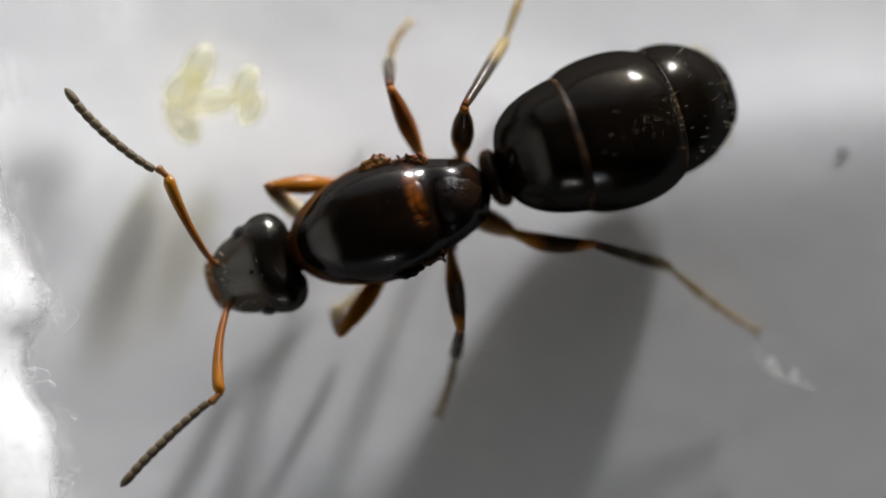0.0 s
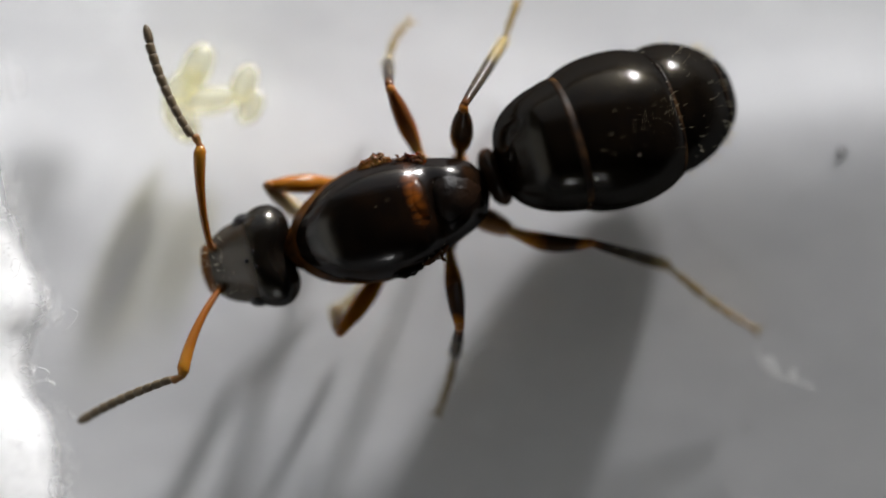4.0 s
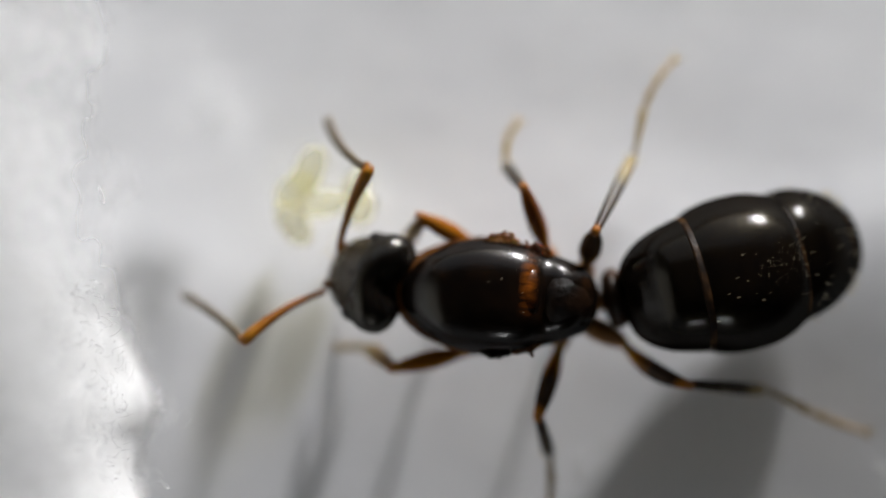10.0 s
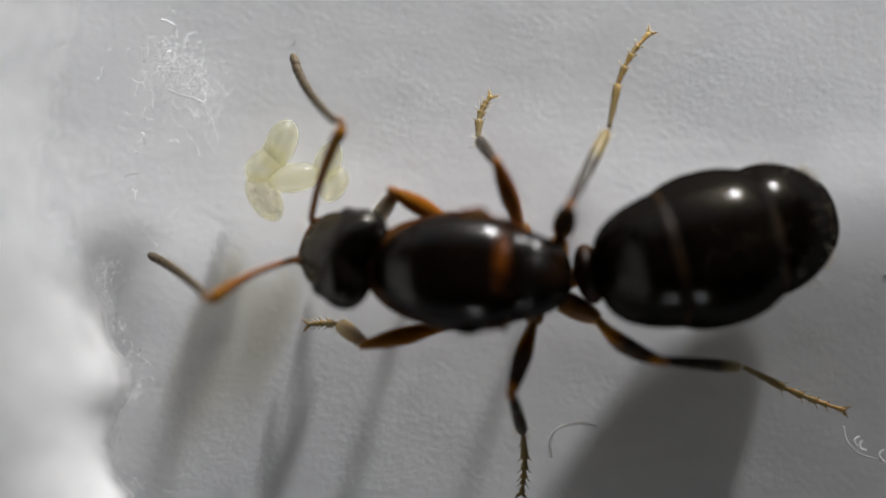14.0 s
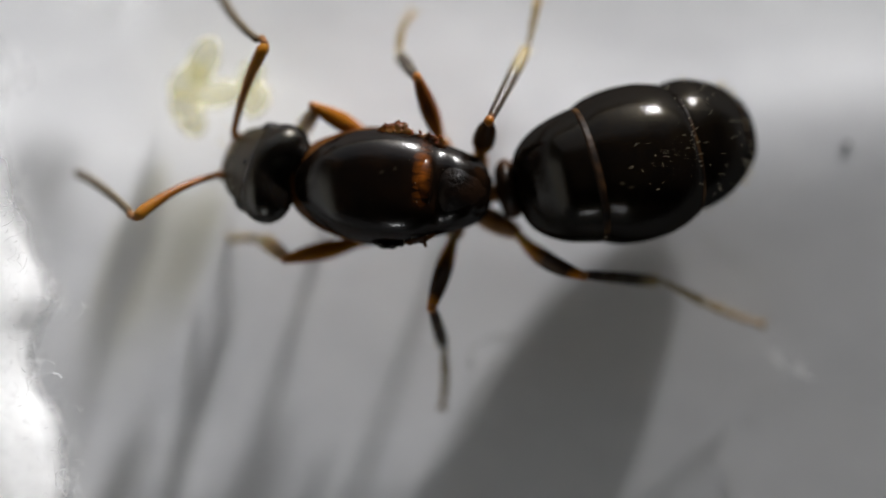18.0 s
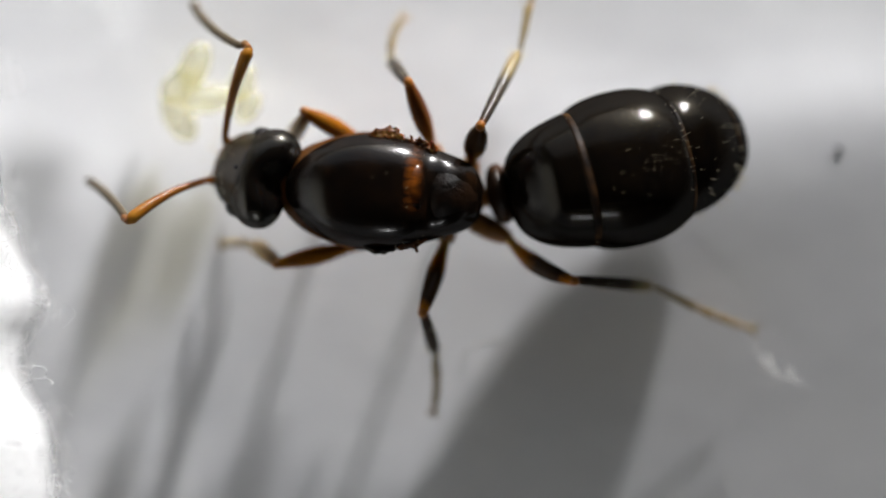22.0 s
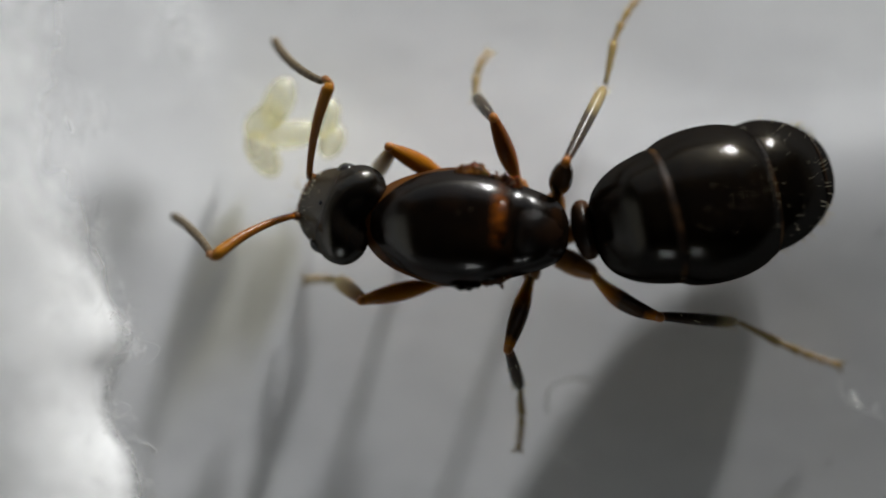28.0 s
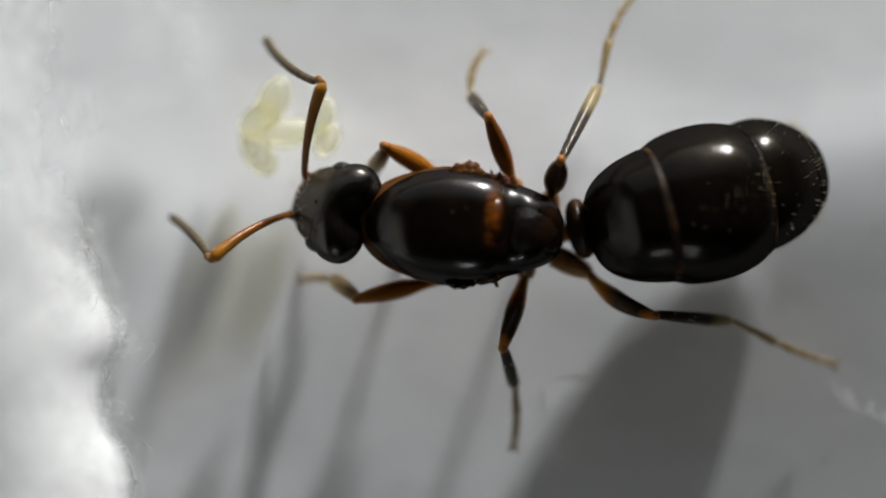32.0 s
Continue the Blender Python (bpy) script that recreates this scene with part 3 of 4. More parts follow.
for _ in range(560):
    x, a = 0.66 - 0.9 * rng.random() ** 2.2, rng.uniform(0.3, 2.6)
    w, up, down, s = curve_at(PLATES[1][0], x)
    y, z = w * math.cos(a), (up + down) / 2 + (up - down) / 2 * math.sin(a)
    add_hair(bm, (x, y, z), (1.0, y * 0.3 + rng.uniform(-0.5, 0.5), z * 0.3 + rng.uniform(-0.1, 0.25)), rng.uniform(0.02, 0.05), 0.0024, 0.3)
for _ in range(130):
    x, a = rng.choice([rng.uniform(1.0, 2.0), 1.8]), rng.choice([rng.uniform(-0.2, 0.9), rng.uniform(2.3, 3.3), rng.uniform(-0.2, 3.3)])
    w, up, down, s = curve_at([(0.75, 1.159, 1.08, -1.26, 0.08), (1.1, 1.159, 1.02, -1.24, 0.09), (1.5, 1.029, 0.84, -1.12, 0.09), (1.8, 0.842, 0.65, -0.98, 0.09), (2.16, 0.337, 0.1, -0.6, 0.09)], x)
    y, z = w * math.cos(a), (up + down) / 2 + (up - down) / 2 * math.sin(a)
    add_hair(bm, (x, s + y * 0.985, z * 0.985), (rng.uniform(0.5, 1.2), y, z * 0.8), rng.uniform(0.12, 0.24), 0.005, 0.2)
part("hair", bm, hair_m, gaster, "fine golden hairs on the plate rims")


def heart(p):
    """Notch between the lobes at the back of the head."""
    back = max(0, p.x - 0.1)
    return Vector((p.x - 0.3 * back * math.exp(-(p.y / 0.32) ** 2), p.y, p.z - 0.07 * back * math.exp(-(p.y / 0.25) ** 2)))


head = part("head", lofted([
    (-0.82, 0.28, -0.12, -0.5, 0), (-0.7, 0.46, 0.08, -0.6, 0), (-0.45, 0.62, 0.28, -0.6, 0), (-0.2, 0.7, 0.42, -0.58, 0), (0.05, 0.78, 0.54, -0.56, 0), (0.26, 0.87, 0.59, -0.52, 0),
    (0.5, 0.87, 0.57, -0.46, 0), (0.68, 0.76, 0.44, -0.36, 0), (0.8, 0.54, 0.24, -0.24, 0), (0.86, 0.26, 0.06, -0.12, 0)], 40, 56, heart, 2.35), head_m, ant)
part("clypeus", lofted([(-0.93, 0.18, -0.2, -0.4, 0), (-0.88, 0.36, -0.12, -0.42, 0), (-0.76, 0.44, 0.02, -0.4, 0), (-0.64, 0.3, 0.06, -0.3, 0)], 12, 24), clypeus_m, head, "rusty front plate")
for s in (1, -1):
    part("eye", ball((0.03, 0.655 * s, 0.1), (0.21, 0.16, 0.22), 24, 14), eye_m, head)
    bm = lofted([(-0.94, 0.05, -0.22, -0.34, 0.0), (-0.82, 0.16, -0.14, -0.42, 0.08 * s), (-0.6, 0.2, 0.0, -0.4, 0.2 * s)], 10, 14)
    part("mandible", bm, dull_scar_m, head)
    part("socket", ball((-0.62, 0.36 * s, 0.18), (0.09, 0.08, 0.07), 12, 8), clypeus_m, head)
    part("ocellus", ball((0.13, 0.13 * s, 0.545), (0.045, 0.045, 0.04), 10, 8), eye_m, head)
part("ocellus", ball((-0.02, 0, 0.51), (0.045, 0.045, 0.04), 10, 8), eye_m, head)
bm = bmesh.new()
for _ in range(120):
    x, y = rng.uniform(-0.9, 0.35), rng.uniform(-0.6, 0.6)
    add_hair(bm, (x, y * 0.8, 0.1 + 0.35 * (x + 0.9) / 1.5 - 0.1 * abs(y)), (rng.uniform(-1, 0), y, 0.8), rng.uniform(0.1, 0.22), 0.005, 0.2)
part("hair", bm, hair_m, head, "short golden hairs")
head.scale = (0.99, 1.03, 1.03)

# antennae: scape and funicle, each a rigid piece
SCAPE, FUNICLE = 1.84, 2.4


def antenna(sign):
    scape = part("scape", limb(SCAPE, [(0, 0.055), (0.1, 0.06), (0.5, 0.08), (0.85, 0.11), (0.97, 0.11), (1.0, 0.065)], 14, 0.05, 0.07 if sign > 0 else -0.1), scape_m, ant, "rusty orange antenna shaft")
    funicle = part("funicle", limb(0.24, [(0, 0.055), (0.4, 0.062), (0.85, 0.075), (1, 0.045)], 12), funicle_m, ant, "dark beaded antenna whip")
    x, side = 0.0, 0.13 if sign > 0 else -0.06
    for k in range(11):
        size = 0.24 if k == 0 else (0.34 if k == 10 else 0.2)
        if k:
            r = 0.07 + 0.0022 * min(k, 6)
            end = [(0, r * 0.82), (0.22, r * 0.97), (0.8, r * 1.03), (1, r * 0.84)] if k < 10 else [(0, r * 0.82), (0.2, r), (0.65, r * 0.88), (0.92, 0.04), (1, 0.012)]
            seg = part("bead", limb(size, end, 12, steps=8), bead_m, funicle)
            u = (x + size / 2) / FUNICLE
            seg.matrix_basis = Matrix.Translation(Vector((x, side * 4 * u * (1 - u), 0)) * MM) @ Matrix.Rotation(side * 4 * (1 - 2 * u) / FUNICLE, 4, "Z")
        x += size
    return scape, funicle


antennae = [antenna(1), antenna(-1)]


def tarsus_part(length, bend):
    """Foot of five joints with spines, ending in a pair of claws; bend in radians over its length."""
    shares = (0.42, 0.18, 0.14, 0.1, 0.16)
    turns = [bend * v for v in (0.0, 0.35, 0.6, 0.85, 1.0)]
    end = sum((Vector((math.cos(a), math.sin(a), 0)) * s for a, s in zip(turns, shares)), Vector())
    turns = [a - math.atan2(end.y, end.x) for a in turns]
    at, first = Vector((0, 0, 0)), None
    for k, (share, turn) in enumerate(zip(shares, turns)):
        size, r = length * share, 0.07 - 0.006 * k
        bm = limb(size, [(0, r * 0.62), (0.5, r * 0.8), (0.9, r * 1.1), (1, r * 0.8)], 10, steps=8)
        spines = bmesh.new()
        for s in (1, -1):
            add_hair(spines, (size * 0.93, s * r * 0.8, 0), (0.9, s * 0.75, -0.2), 0.13, 0.012)
            for j in range(5 if k == 0 else 2):
                add_hair(spines, (size * rng.uniform(0.3, 0.9), s * r * 0.7, 0), (1, s * 0.7, rng.uniform(-0.5, 0.5)), 0.08, 0.006)
        for mesh in (bm, spines):
            bmesh.ops.rotate(mesh, matrix=Matrix.Rotation(turn, 3, "Z"), verts=mesh.verts)
            bmesh.ops.translate(mesh, vec=at, verts=mesh.verts)
        seg = part("tarsus" if k == 0 else "foot_joint", bm, tarsus_m, ant if k == 0 else first)
        first = first or seg
        part("spine", spines, tarsus_m, first)
        at = at + Vector((math.cos(turn), math.sin(turn), 0)) * size
    for s in (1, -1):
        claw = part("claw", limb(0.17, [(0, 0.03), (0.5, 0.022), (1, 0.004)], 8, -0.02, steps=6), tarsus_m, first)
        claw.matrix_basis = Matrix.Translation(at * MM) @ Matrix.Rotation(turns[-1] + s * 0.75, 4, "Z")
    return first


def leg(kind, joints, bend=0.0, bow=0.0, fat=1.0):
    """joints: rows of (hip, trochanter, knee, ankle, claw) for the two stances."""
    lengths = [sum((Vector(j[k + 1]) - Vector(j[k])).length for j in joints) / len(joints) for k in range(4)]
    cx = part("coxa", limb(lengths[0] + 0.1, [(0, 0.2), (0.4, 0.21), (0.8, 0.16), (1, 0.1)]), coxa_m, ant)
    thick = (0.17 if kind == "front" else 0.165) * fat
    fm = part("femur", limb(lengths[1], [(0, 0.085), (0.15, 0.1), (0.45, thick), (0.75, thick * 0.88), (0.93, 0.1), (1, 0.085)], 16, 0.03, bow), front_femur_m if kind == "front" else (mid_femur_m if kind == "upper" else femur_m), ant)
    part("knee_joint", ball((lengths[1], 0, 0), (0.1, 0.09, 0.1), 12, 8), rust_m, fm, "rusty orange knee")
    wide = 1.3 if kind == "front" else 1.0
    tb_ = part("tibia", limb(lengths[2], [(0, 0.068), (0.15, 0.088 * wide), (0.6, 0.115 * wide), (0.92, 0.105 * wide), (1, 0.07)], 14, 0.02), pale_tibia_m if kind == "front" else tibia_m, ant)
    bm = bmesh.new()
    for s in (1, -1):
        add_hair(bm, (lengths[2] * 0.97, s * 0.07, -0.03), (0.8, s * 0.7, -0.3), 0.2, 0.012, 0.2)
    for _ in range(60):
        a = rng.uniform(0, 6.28)
        add_hair(bm, (lengths[2] * (1 - 0.8 * rng.random() ** 1.7), 0.085 * math.cos(a), 0.085 * math.sin(a)), (1.2, math.cos(a), math.sin(a)), rng.uniform(0.06, 0.15), 0.006)
    part("spur", bm, hair_m, tb_, "spurs and fine bristles")
    return cx, fm, tb_, tarsus_part(lengths[3], bend)


# stances: resting with the head low, then turned towards the eggs
LEGS = [
    ("front", [((-1.285, 0.907, 0.9), (-1.784, 1.156, 0.9), (-3.103, 1.114, 1.35), (-2.536, 0.609, 0.35), (-1.84, 0.21, 0.06)),
               ((-0.842, 1.556, 0.9), (-1.34, 1.825, 0.95), (-2.314, 2.349, 1.5), (-2.608, 1.938, 0.45), (-3.29, 1.66, 0.06))], 0.3),
    ("front", [((-0.937, 0.209, 0.9), (-0.917, -0.269, 0.9), (-1.801, -1.502, 1.3), (-1.867, -1.088, 0.35), (-1.44, -0.74, 0.06)),
               ((-0.941, 0.411, 0.9), (-1.44, 0.012, 0.9), (-2.832, -0.305, 1.3), (-3.287, 0.041, 0.4), (-3.879, 0.04, 0.06))], 0.2),
    ("upper", [((-0.289, 1.106, 1), (-0.358, 1.553, 1.05), (-0.933, 2.859, 1.8), (-0.958, 3.301, 0.65), (-0.57, 4.029, 0.06)),
               ((-0.125, 1.307, 1), (-0.095, 1.685, 1.05), (-0.526, 2.833, 1.85), (-0.871, 3.303, 0.65), (-0.64, 4.049, 0.06))], -0.5),
    ("middle", [((0.01, 0.408, 1), (0.12, 0.01, 1), (0.308, -1.4, 1.75), (0.219, -1.885, 0.6), (-0.08, -2.939, 0.06)),
                ((0.054, 0.51, 1), (0.124, 0.162, 1), (-0.287, -1.148, 1.75), (-0.073, -1.884, 0.6), (-0.1, -2.889, 0.06))], -0.2),
    ("hind", [((0.209, 1.106, 1), (0.309, 1.573, 1.1), (0.377, 2.507, 2.3), (1.076, 3.636, 0.95), (2.01, 5.159, 0.06)),
              ((0.473, 1.058, 1), (0.552, 1.506, 1.1), (0.71, 2.096, 2.35), (1.429, 3.499, 0.95), (2.179, 5.239, 0.06))], -0.5, 0.0, 1.25),
    ("hind", [((0.558, 0.608, 1), (1.106, 0.359, 1), (2.664, 0.08, 1.45), (3.95, -0.289, 0.6), (5.559, -1.44, 0.06)),
              ((0.602, 0.46, 1), (1.2, 0.162, 1), (2.334, -0.582, 1.75), (3.793, -0.706, 0.8), (5.578, -1.47, 0.06))], 0.15, -0.12)]
LEGS = [(kind, [(hip, ring, knee, (ax, ay, az + 0.5 * floor_z(ay)), (cx, cy, cz + floor_z(cy))) for hip, ring, knee, (ax, ay, az), (cx, cy, cz) in stances], *rest) for kind, stances, *rest in LEGS]
legs = [leg(*row) for row in LEGS]


# ---- eggs, one thing each
def egg(x, y, z, long, wide, turn, dull=False):
    ob = part("egg", lofted([(-long, 0.03, 0.03, -0.03, 0), (-long * 0.9, wide * 0.5, wide * 0.5, -wide * 0.5, 0), (-long * 0.45, wide * 0.93, wide * 0.93, -wide * 0.93, 0), (long * 0.1, wide, wide, -wide, 0),
                             (long * 0.6, wide * 0.83, wide * 0.83, -wide * 0.83, 0), (long * 0.92, wide * 0.42, wide * 0.42, -wide * 0.42, 0), (long, 0.03, 0.03, -0.03, 0)], 22, 24), dull_egg_m if dull else egg_m)
    ob.matrix_basis = pose(x * MM, y * MM, (z + floor_z(y)) * MM, 0, 0, turn)
    tagged(ob, "dull olive-yellow ant egg lying at the edge of the pile" if dull else "pale yellow translucent ant egg lying in a small pile", "ant egg", "pile of eggs")


for x, y, z, long, wide, turn in ((-4.62, 2.27, 0.27, 0.47, 0.27, -58), (-4.34, 3.2, 0.27, 0.47, 0.28, 66), (-4.1, 2.62, 0.28, 0.48, 0.26, 8), (-4.6, 2.86, 0.27, 0.42, 0.27, 40), (-3.5, 2.9, 0.25, 0.38, 0.24, 70), (-3.4, 2.5, 0.24, 0.33, 0.23, 60)):
    egg(x, y, z, long, wide, turn, turn == -58)

# ---- cotton wool plug
RIM = [(-9, -6.7), (-5.6, -6.62), (-4.1, -6.52), (-3.2, -6.68), (-2.4, -7.22), (-1.6, -7.2), (-1.0, -6.8), (-0.2, -7.12), (0.4, -7.38), (1.4, -7.32), (2.9, -7.22), (4.4, -7.28), (6, -7.2), (12, -7.0)]


def rim_at(y):
    return curve_at(RIM, y)[0] + 0.16 * noise.noise(Vector((0.0, y * 1.7, 3))) + 0.07 * noise.noise(Vector((5.0, y * 5, 3)))


def thinning(y, start=-5.0, span=11.0, amount=0.7):
    """Width of the thin outer zone of the wool: narrow and full below, broad and loose above."""
    u = min(max((y - start) / span, 0), 1)
    return 0.42 + amount * u * u * (3 - 2 * u)


def tuft_height(s, y):
    """Height of the wool s millimetres inside its rim."""
    fall = min(max((y - 1.5) / 5.5, 0), 1)
    rise = 0.0 if s <= 0 else 4.6 * (1 - math.exp(-s / thinning(y))) - 0.02 * s
    lump = 1 + 0.04 * noise.noise(Vector((s * 0.3, y * 0.3, 1))) + 0.015 * noise.noise(Vector((s * 0.8, y * 0.8, 7))) + 0.006 * noise.noise(Vector((s * 2.4, y * 2.4, 9)))
    return max(rise * lump, 0) * (1 - 0.2 * fall * fall * (3 - 2 * fall))


bm = bmesh.new()
thick = bm.verts.layers.float.new("thick")
rows = []
for j in range(151):
    y = -8 + 15 * j / 150
    row, edge = [], rim_at(y)
    for i in range(71):
        s = 11 * (i / 70) ** 1.7
        h = tuft_height(s, y)
        puff = 0.14 * math.sin(min(s / 0.8, 1) * math.pi) * (0.6 + 0.7 * noise.noise(Vector((s * 2, y * 1.5, 4))))
        row.append(bm.verts.new((-7.1 + (edge + 7.1) * math.exp(-s / 0.5) - s + puff, y, h + 0.01 + floor_z(y) * math.exp(-s / 0.8))))
        row[-1][thick] = min(s / (0.35 + 1.3 * (thinning(y, -0.4, 3.0, 2.3) - 0.42)), 1.0)
    rows.append(row)
for a, b in zip(rows, rows[1:]):
    for i in range(70):
        bm.faces.new((a[i], a[i + 1], b[i + 1], b[i]))
cotton = part("cotton_wad", bm, cotton_m)
tagged(cotton, "white fluffy cotton wool plug closing the nest", "cotton")


def add_fibre(bm, at, way, length, thick, curl, rnd, bits=7, floor=0.015):
    way, rings = Vector(way).normalized(), []
    spin = Vector((rnd.uniform(-1, 1), rnd.uniform(-1, 1), rnd.uniform(-1, 1))) * curl
    at = Vector(at)
    for k in range(bits + 1):
        side = way.orthogonal().normalized()
        other = way.cross(side)
        at.z = max(at.z, floor + floor_z(at.y))
        rings.append([at + (side * math.cos(a) + other * math.sin(a)) * thick for a in (0, 2.1, 4.2)])
        at = at + way * length / bits
        way = (way + spin.cross(way) * (1.0 / bits) + Vector((rnd.uniform(-1, 1), rnd.uniform(-1, 1), rnd.uniform(-1, 1))) * 0.12).normalized()
    ring_skin(bm, rings)


rnd = random.Random(11)
bm = bmesh.new()
for _ in range(1500):
    y = rnd.uniform(-6, 1.2)
    s = 1.8 * rnd.random() ** 2
    z = tuft_height(s, y) + floor_z(y)
    add_fibre(bm, (-7.1 + (rim_at(y) + 7.1) * math.exp(-s / 0.5) - s - 0.08, y, z + 0.06), (rnd.uniform(0.1, 1), rnd.uniform(-1, 1), rnd.uniform(0.1, 0.6)), rnd.uniform(0.15, 0.5), rnd.uniform(0.002, 0.005), 4.0, rnd)
for _ in range(70):
    y = rnd.choice([rnd.gauss(-1.1, 0.35), rnd.gauss(-4.0, 0.7), rnd.uniform(-3, 1)])
    add_fibre(bm, (rim_at(y) - rnd.uniform(0.0, 0.35), y, floor_z(y) + rnd.uniform(0.3, 2.4)), (rnd.uniform(-0.3, 0.6), rnd.uniform(-1, 1), rnd.uniform(-0.5, 0.5)), rnd.uniform(0.5, 1.3), rnd.uniform(0.004, 0.008), 7.0, rnd, 12)
fuzz = part("fuzz", bm, fibre_m, cotton, "loose fine white fibres")
tagged(fuzz, kind="stuff")

bm = bmesh.new()
for k in range(400):
    x, y = rnd.gauss(-6.0, 0.3), rnd.gauss(4.3, 0.4)
    x += 0.35 * (4.3 - y)
    bold = k % 9 == 0
    add_fibre(bm, (x, y, floor_z(y) + rnd.uniform(0.02, 0.3)), (rnd.uniform(-1, 1), rnd.uniform(-1, 1), rnd.uniform(-0.2, 0.2)), rnd.uniform(0.15, 0.6), 0.006 if bold else rnd.uniform(0.0015, 0.003), 1.5 if bold else 2.5, rnd, 8)
for _ in range(26):
    x, y = rnd.gauss(-6.6, 0.4), rnd.uniform(0.6, 5)
    add_fibre(bm, (x, y, floor_z(y) + rnd.uniform(0.02, 0.4)), (rnd.uniform(-1, 1), rnd.uniform(-1, 1), rnd.uniform(-0.3, 0.3)), rnd.uniform(0.15, 0.4), 0.006, 4.0, rnd)
wisp = part("cotton_wisp", bm, fibre_m)
tagged(wisp, "thin tangled wisp of white cotton fibres on the floor", "cotton", kind="stuff")


def strand(points, thick, label):
    bm = bmesh.new()
    rings, points = [], [(x, y, z + floor_z(y)) for x, y, z in points]
    for k in range(41):
        u = k / 40 * (len(points) - 1)
        table = [(i, *p) for i, p in enumerate(points)]
        at = Vector(curve_at(table, u))
        ahead = (Vector(curve_at(table, min(u + 0.05, len(points) - 1))) - Vector(curve_at(table, max(u - 0.05, 0)))).normalized()
        side = ahead.cross(Vector((0, 0, 1))).normalized()
        rings.append([at + (side * math.cos(a) + side.cross(ahead) * math.sin(a)) * thick for a in (0, 1.57, 3.14, 4.71)])
    ring_skin(bm, rings)
    tagged(part("fibre", bm, fibre_m), label, "fibre", "loose fibres")


strand([(5.56, -1.75, 0.03), (5.62, -2.0, 0.05), (5.82, -2.22, 0.03), (6.15, -2.33, 0.06), (6.6, -2.5, 0.03)], 0.016, "curled shiny white fibre lying by a foot")
# small white loops added as the bright glints along this fibre
for x, y, turn in ((5.8, -2.02, 0.0), (5.9, -2.1, 0.6), (6.24, -2.26, 0.1)):
    c, d = math.cos(turn), math.sin(turn)
    strand([(x + c * 0.07 * a - d * 0.09 * b, y + d * 0.07 * a + c * 0.09 * b, 0.03 + h) for a, b, h in ((0.6, 1.0, 0.0), (-0.5, 0.6, 0.05), (-0.8, -0.2, 0.07), (0.1, -1.0, 0.0))], 0.024, "tiny shiny white loop added as a glint of the fibre")
strand([(0.42, -2.3, 0.03), (0.4, -2.0, 0.03), (0.56, -1.77, 0.05), (0.95, -1.7, 0.04), (1.22, -1.74, 0.03)], 0.027, "curled shiny white fibre under the belly")
strand([(0.55, -2.9, 0.03), (0.7, -3.15, 0.03), (0.95, -3.25, 0.03)], 0.016, "short shiny white fibre on the floor")

# thicker white dashes added where the wisp glints
strand([(-6.3, 4.17, 0.2), (-6.12, 4.08, 0.24), (-5.9, 4.03, 0.22), (-5.69, 3.94, 0.18)], 0.014, "short shiny white fibre added as a glint in the wisp")
strand([(-6.44, 5.4, 0.2), (-6.32, 5.37, 0.24), (-6.2, 5.3, 0.2)], 0.016, "short shiny white fibre added as a glint in the wisp")
strand([(-6.42, 4.74, 0.2), (-6.34, 4.82, 0.24), (-6.25, 4.84, 0.2)], 0.014, "short shiny white fibre added as a glint in the wisp")


def speck(x, y, r):
    bm = bmesh.new()
    bmesh.ops.create_icosphere(bm, subdivisions=2, radius=r)
    for v in bm.verts:
        v.co *= 1 + 0.4 * noise.noise(v.co * 9 + Vector((x, y, 0)))
        v.co.z *= 0.4
    bmesh.ops.translate(bm, vec=(x, y, paper_height(x, y) + r * 0.3), verts=bm.verts)
    tagged(part("speck", bm, speck_m), "dark grey speck of dirt on the paper", "dirt", "specks on paper")


for x, y, r in ((7.1, 1.72, 0.075), (-4.1, 5.0, 0.02), (6.3, 0.9, 0.03), (5.4, -3.2, 0.03)):
    speck(x, y, r)


# ---- what moves
def aimed(a, b, up=(0, 0, 1)):
    """Pose at a with x towards b."""
    a, b = Vector(a), Vector(b)
    x = (b - a).normalized()
    y = Vector(up).cross(x)
    y = y.normalized() if y.length > 1e-4 else Vector((0, 1, 0))
    z = x.cross(y)
    m = Matrix((x, y, z)).transposed().to_4x4()
    m.translation = a * MM
    return m


TURN = [(0, 0), (9.2, 0), (9.5, 0.2), (9.7, 0.52), (9.85, 0.85), (10.0, 1.0), (32, 1.0)]
REAR = [(0, 0), (9.2, 0), (9.4, 0.2), (9.5, 0.42), (9.6, 0.64), (9.8, 0.9), (10.0, 1.0), (32, 1.0)]
HEAD = [(0, (-3.3, -0.378, 1.5), 21), (1, (-3.3, -0.348, 1.5), 20), (2, (-3.34, -0.269, 1.5), 17), (3, (-3.36, -0.229, 1.5), 14), (5.5, (-3.38, -0.179, 1.5), 11), (6, (-3.39, -0.159, 1.5), 10), (7, (-3.4, -0.139, 1.5), 7), (8, (-3.43, -0.05, 1.5), 4), (9, (-3.43, -0.01, 1.5), 2),
        (9.5, (-3.394, 0.208, 1.5), -1.9), (9.7, (-3.366, 0.588, 1.5), -8.1), (9.85, (-3.318, 1.01, 1.5), -16.6), (10, (-3.308, 1.296, 1.5), -21), (32, (-3.308, 1.296, 1.5), -21)]
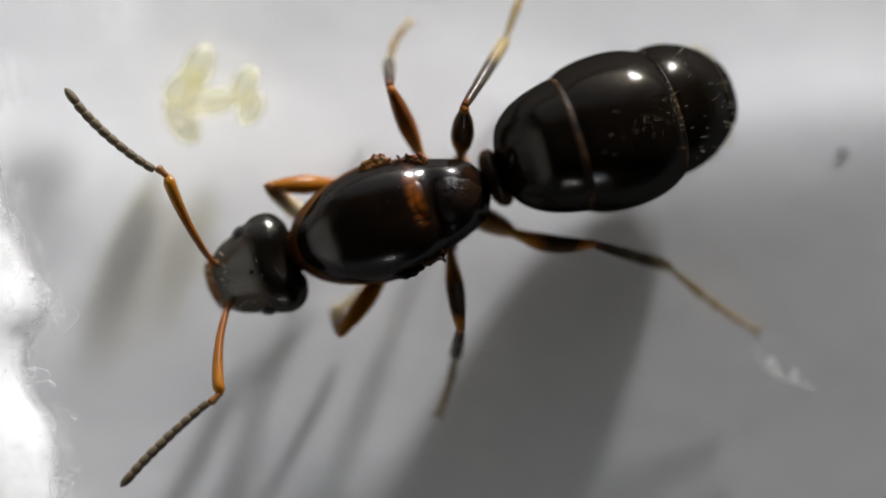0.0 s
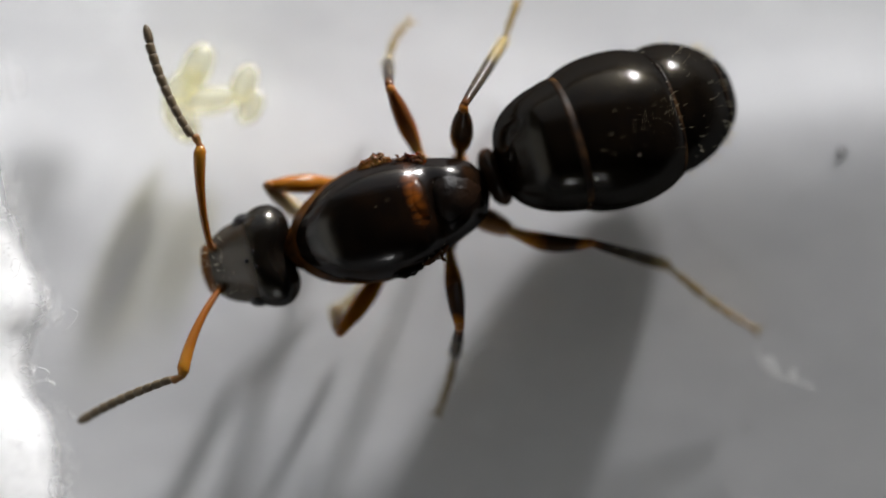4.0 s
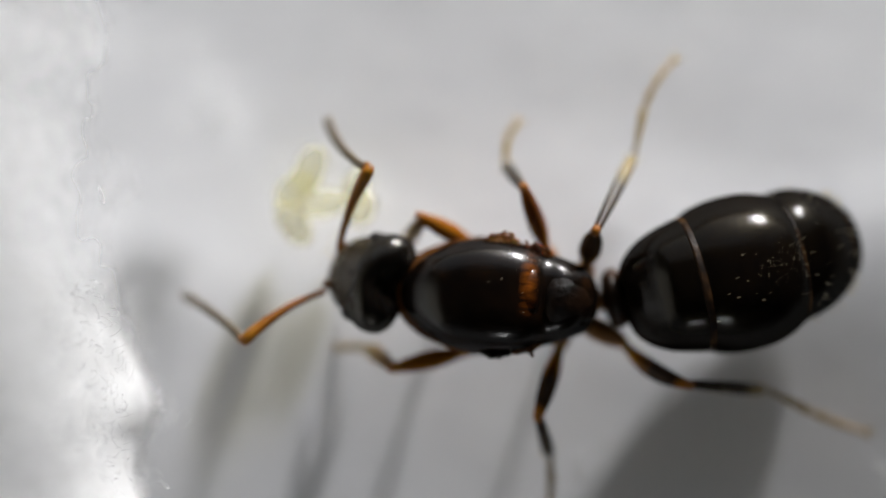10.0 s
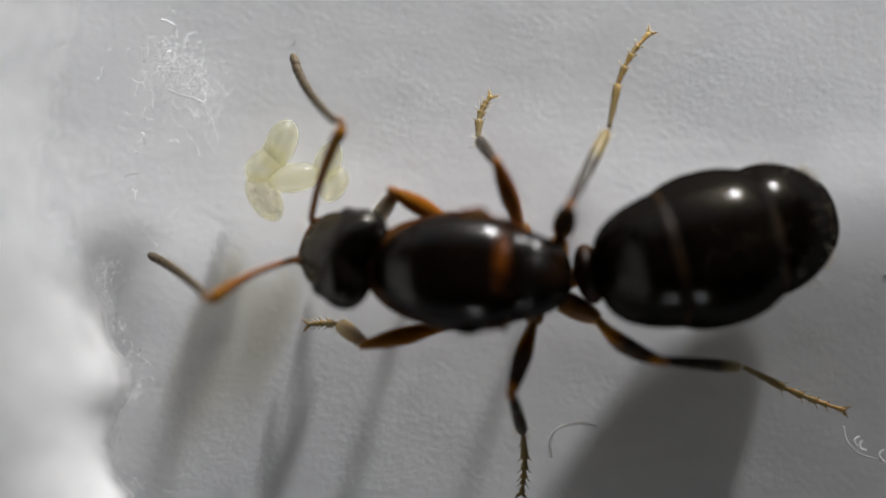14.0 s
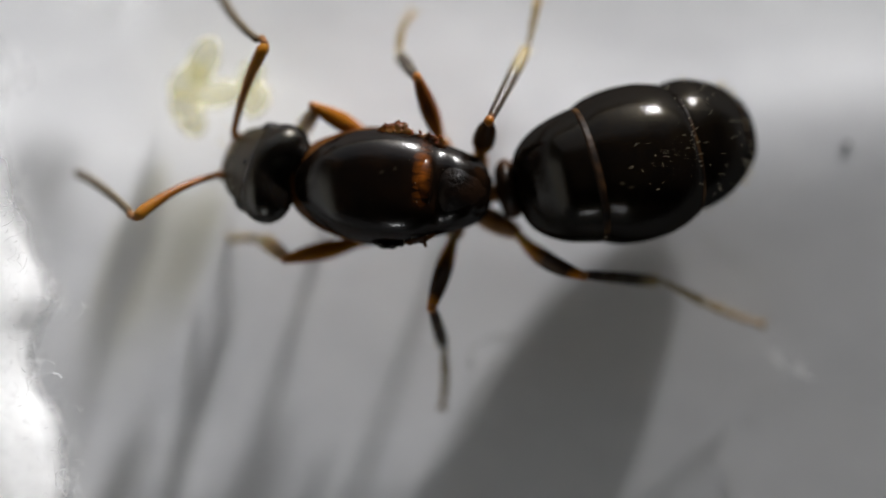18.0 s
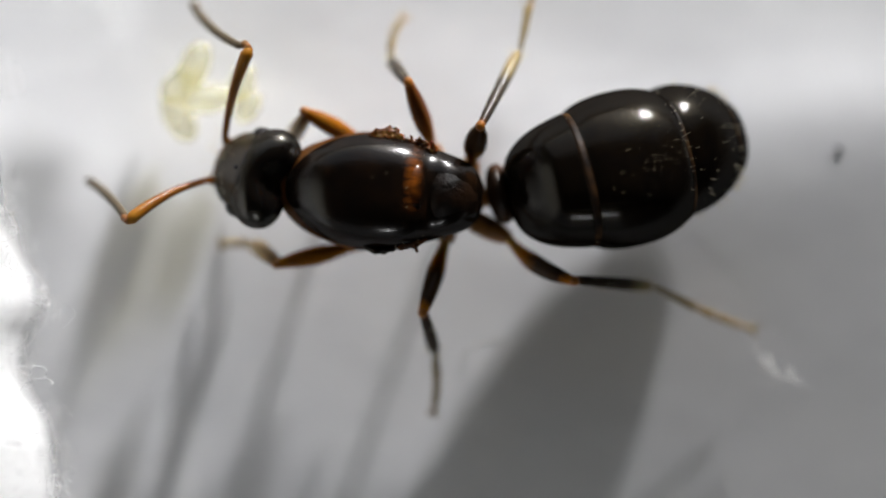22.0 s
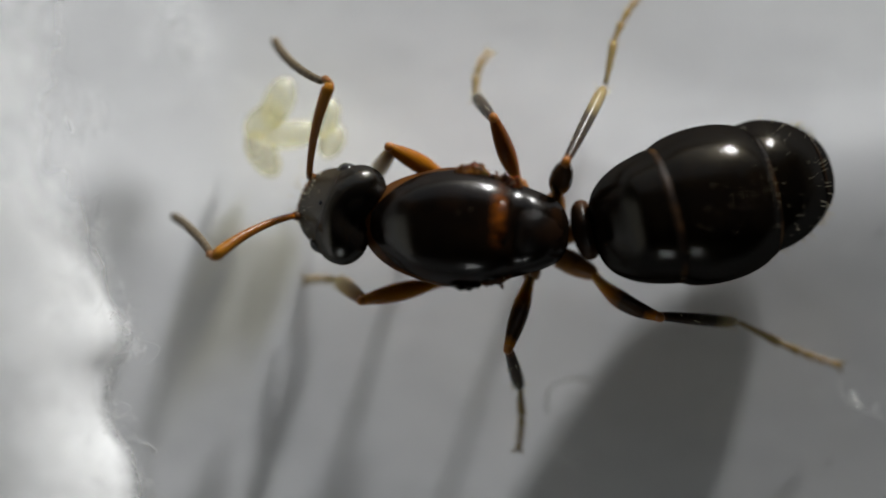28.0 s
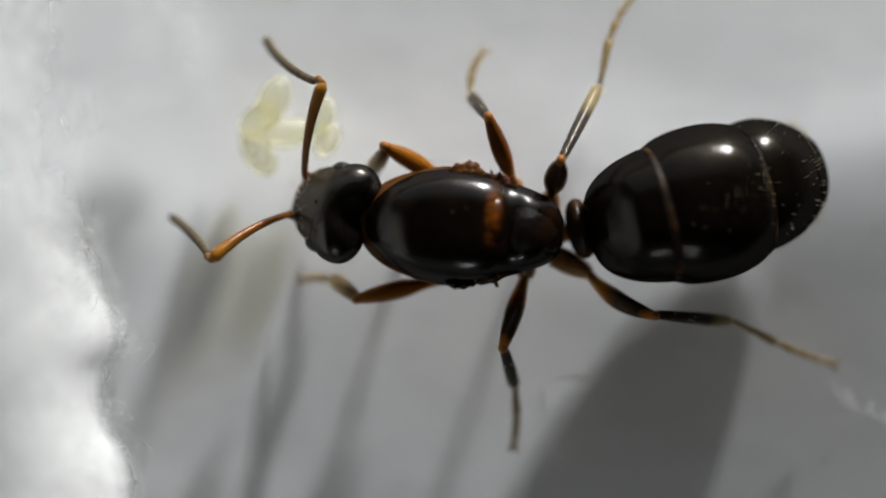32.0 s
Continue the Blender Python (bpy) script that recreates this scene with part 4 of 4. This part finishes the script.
# elbow and tip of each antenna over the floor, and whether the tip points down
FEELERS = [
    [(0, (-4.847, 1.284), (-6.628, 2.777)), (0.5, (-4.827, 1.314), (-6.578, 2.846)), (1, (-4.578, 1.523), (-6.111, 3.513)), (1.5, (-4.299, 1.722), (-5.464, 3.991)), (2, (-4.22, 1.752), (-5.235, 4.06)), (3, (-4.259, 1.771), (-5.265, 3.951)), (5.5, (-4.18, 1.881), (-5.095, 3.971)), (6, (-4.09, 1.931), (-4.946, 4.05)),
     (7, (-4.07, 1.921), (-4.916, 4.419)), (8, (-3.981, 2.11), (-4.409, 4.289)), (9, (-4.011, 2.13), (-4.697, 4.478)), (9.5, (-3.672, 2.498), (-3.971, 4.538)), (9.8, (-3.473, 2.797), (-3.971, 4.24)), (10.2, (-3.115, 3.443), (-4.041, 3.991)), (11, (-3.244, 3.493), (-4.379, 3.931)), (12, (-3.185, 3.533), (-4.22, 4.458)),
     (13, (-3.205, 3.523), (-4.12, 4.767)), (16.5, (-3.224, 3.493), (-4.12, 4.697)), (19, (-3.205, 3.473), (-4.14, 4.468)), (23, (-3.384, 3.503), (-4.439, 4.299)), (26, (-3.404, 3.513), (-4.419, 4.279)), (32, (-3.453, 3.483), (-4.498, 4.279))],
    [(0, (-3.921, -2.548), (-5.693, -4.19)), (1, (-4.11, -2.468), (-5.931, -3.871)), (2, (-4.449, -2.339), (-6.13, -3.224)), (3, (-4.538, -2.289), (-6.32, -3.205)), (5.5, (-4.737, -2.13), (-6.578, -2.617)), (6, (-4.857, -2.05), (-6.648, -2.498)), (7, (-5.036, -1.672), (-7.454, -2.08)), (8, (-5.404, -1.373), (-7.036, -1.065)),
     (8.5, (-5.384, -1.304), (-6.678, -0.995)), (9, (-5.205, -1.592), (-7.136, -1.742)), (9.5, (-5.533, -0.766), (-7.076, -0.348)), (9.8, (-5.434, -0.537), (-6.927, -0.139)), (10.2, (-5.503, 0.687), (-6.101, 1.801)), (11, (-5.693, 0.886), (-6.31, 2.08)), (12, (-5.663, 0.876), (-6.578, 2.02)),
     (13, (-5.583, 0.547), (-6.658, 1.344)), (16.5, (-5.513, 0.418), (-6.628, 1.234)), (19, (-5.513, 0.408), (-6.538, 1.234)), (23, (-5.474, 0.448), (-6.2, 1.184)), (26, (-5.474, 0.448), (-6.21, 1.194)), (32, (-5.414, 0.378), (-6.16, 1.154))]]


def along(rows, t):
    """Values of a table of rows (t, values ...) at t, straight between its rows."""
    for p, q in zip(rows, rows[1:]):
        if t <= q[0]:
            u = (t - p[0]) / (q[0] - p[0])
            return [Vector(a).lerp(Vector(b), u) if isinstance(a, tuple) else a + (b - a) * u for a, b in zip(p[1:], q[1:])]
    return list(rows[-1][1:])


def reach(a, xy, length, sign):
    """The point towards xy at the given distance from a, kept just above the floor."""
    flat = Vector((xy[0] - a[0], xy[1] - a[1]))
    if flat.length > length:
        flat *= length / flat.length
    drop = math.sqrt(max(length * length - flat.length_squared, 0.0))
    return Vector((a[0] + flat.x, a[1] + flat.y, max(a[2] + sign * drop, 0.08 + floor_z(a[1] + flat.y))))


def motions():
    stance = {thorax: ((-0.933, 0.526, 1.75, 0, 18.4), (-1.03, 0.962, 1.75, 0, -3.2)), petiole: ((0.94, 1.255, 1.2, 0, 24), (1.075, 0.925, 1.2, 0, 13)), gaster: ((3.115, 2.11, 1.6, 18, 17), (3.36, 1.40, 1.6, 18, 14))}
    for ob, (a, b) in stance.items():
        rows = []
        for t, u in TURN if ob is thorax else REAR:
            x, y, z, pitch, yaw = (p + (q - p) * u for p, q in zip(a, b))
            rows.append((t, pose(x * MM, y * MM, z * MM, 0, pitch, yaw)))
        walk(ob, rows)
    head_pose = lambda t: pose(*(v * MM for v in along(HEAD, t)[0]), 0, -6 - 25 * along(TURN, t)[0], along(HEAD, t)[1])
    walk(head, [(row[0], head_pose(row[0])) for row in HEAD])
    for (scape, funicle), rows, s in zip(antennae, FEELERS, (1, -1)):
        shafts, whips = [], []
        for t, elbow, tip in rows:
            root = (head_pose(t) @ (Vector((-0.624, 0.381 * s, 0.247)) * MM)) / MM
            bend_at = reach(root, elbow, SCAPE, 1)
            end = reach(bend_at, tip, FUNICLE * 0.97, -1)
            shafts.append((t, aimed(root, bend_at)))
            whips.append((t, aimed(bend_at, end)))
        walk(scape, shafts)
        walk(funicle, whips)
    for pieces, (_, (a, b), *_) in zip(legs, LEGS):
        for k, ob in enumerate(pieces):
            rows = []
            for t, u in TURN:
                p, q = (Vector(a[n]).lerp(Vector(b[n]), u) for n in (k, k + 1))
                rows.append((t, aimed(p, q)))
            walk(ob, rows)
    # the added film sinks and slides in place of a moving light
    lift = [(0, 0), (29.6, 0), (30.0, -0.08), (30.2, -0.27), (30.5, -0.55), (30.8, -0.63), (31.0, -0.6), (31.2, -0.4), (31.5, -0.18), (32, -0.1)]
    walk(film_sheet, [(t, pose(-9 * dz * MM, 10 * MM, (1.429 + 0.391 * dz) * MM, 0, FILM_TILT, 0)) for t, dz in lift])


FILM_TILT = 1.5
motions()
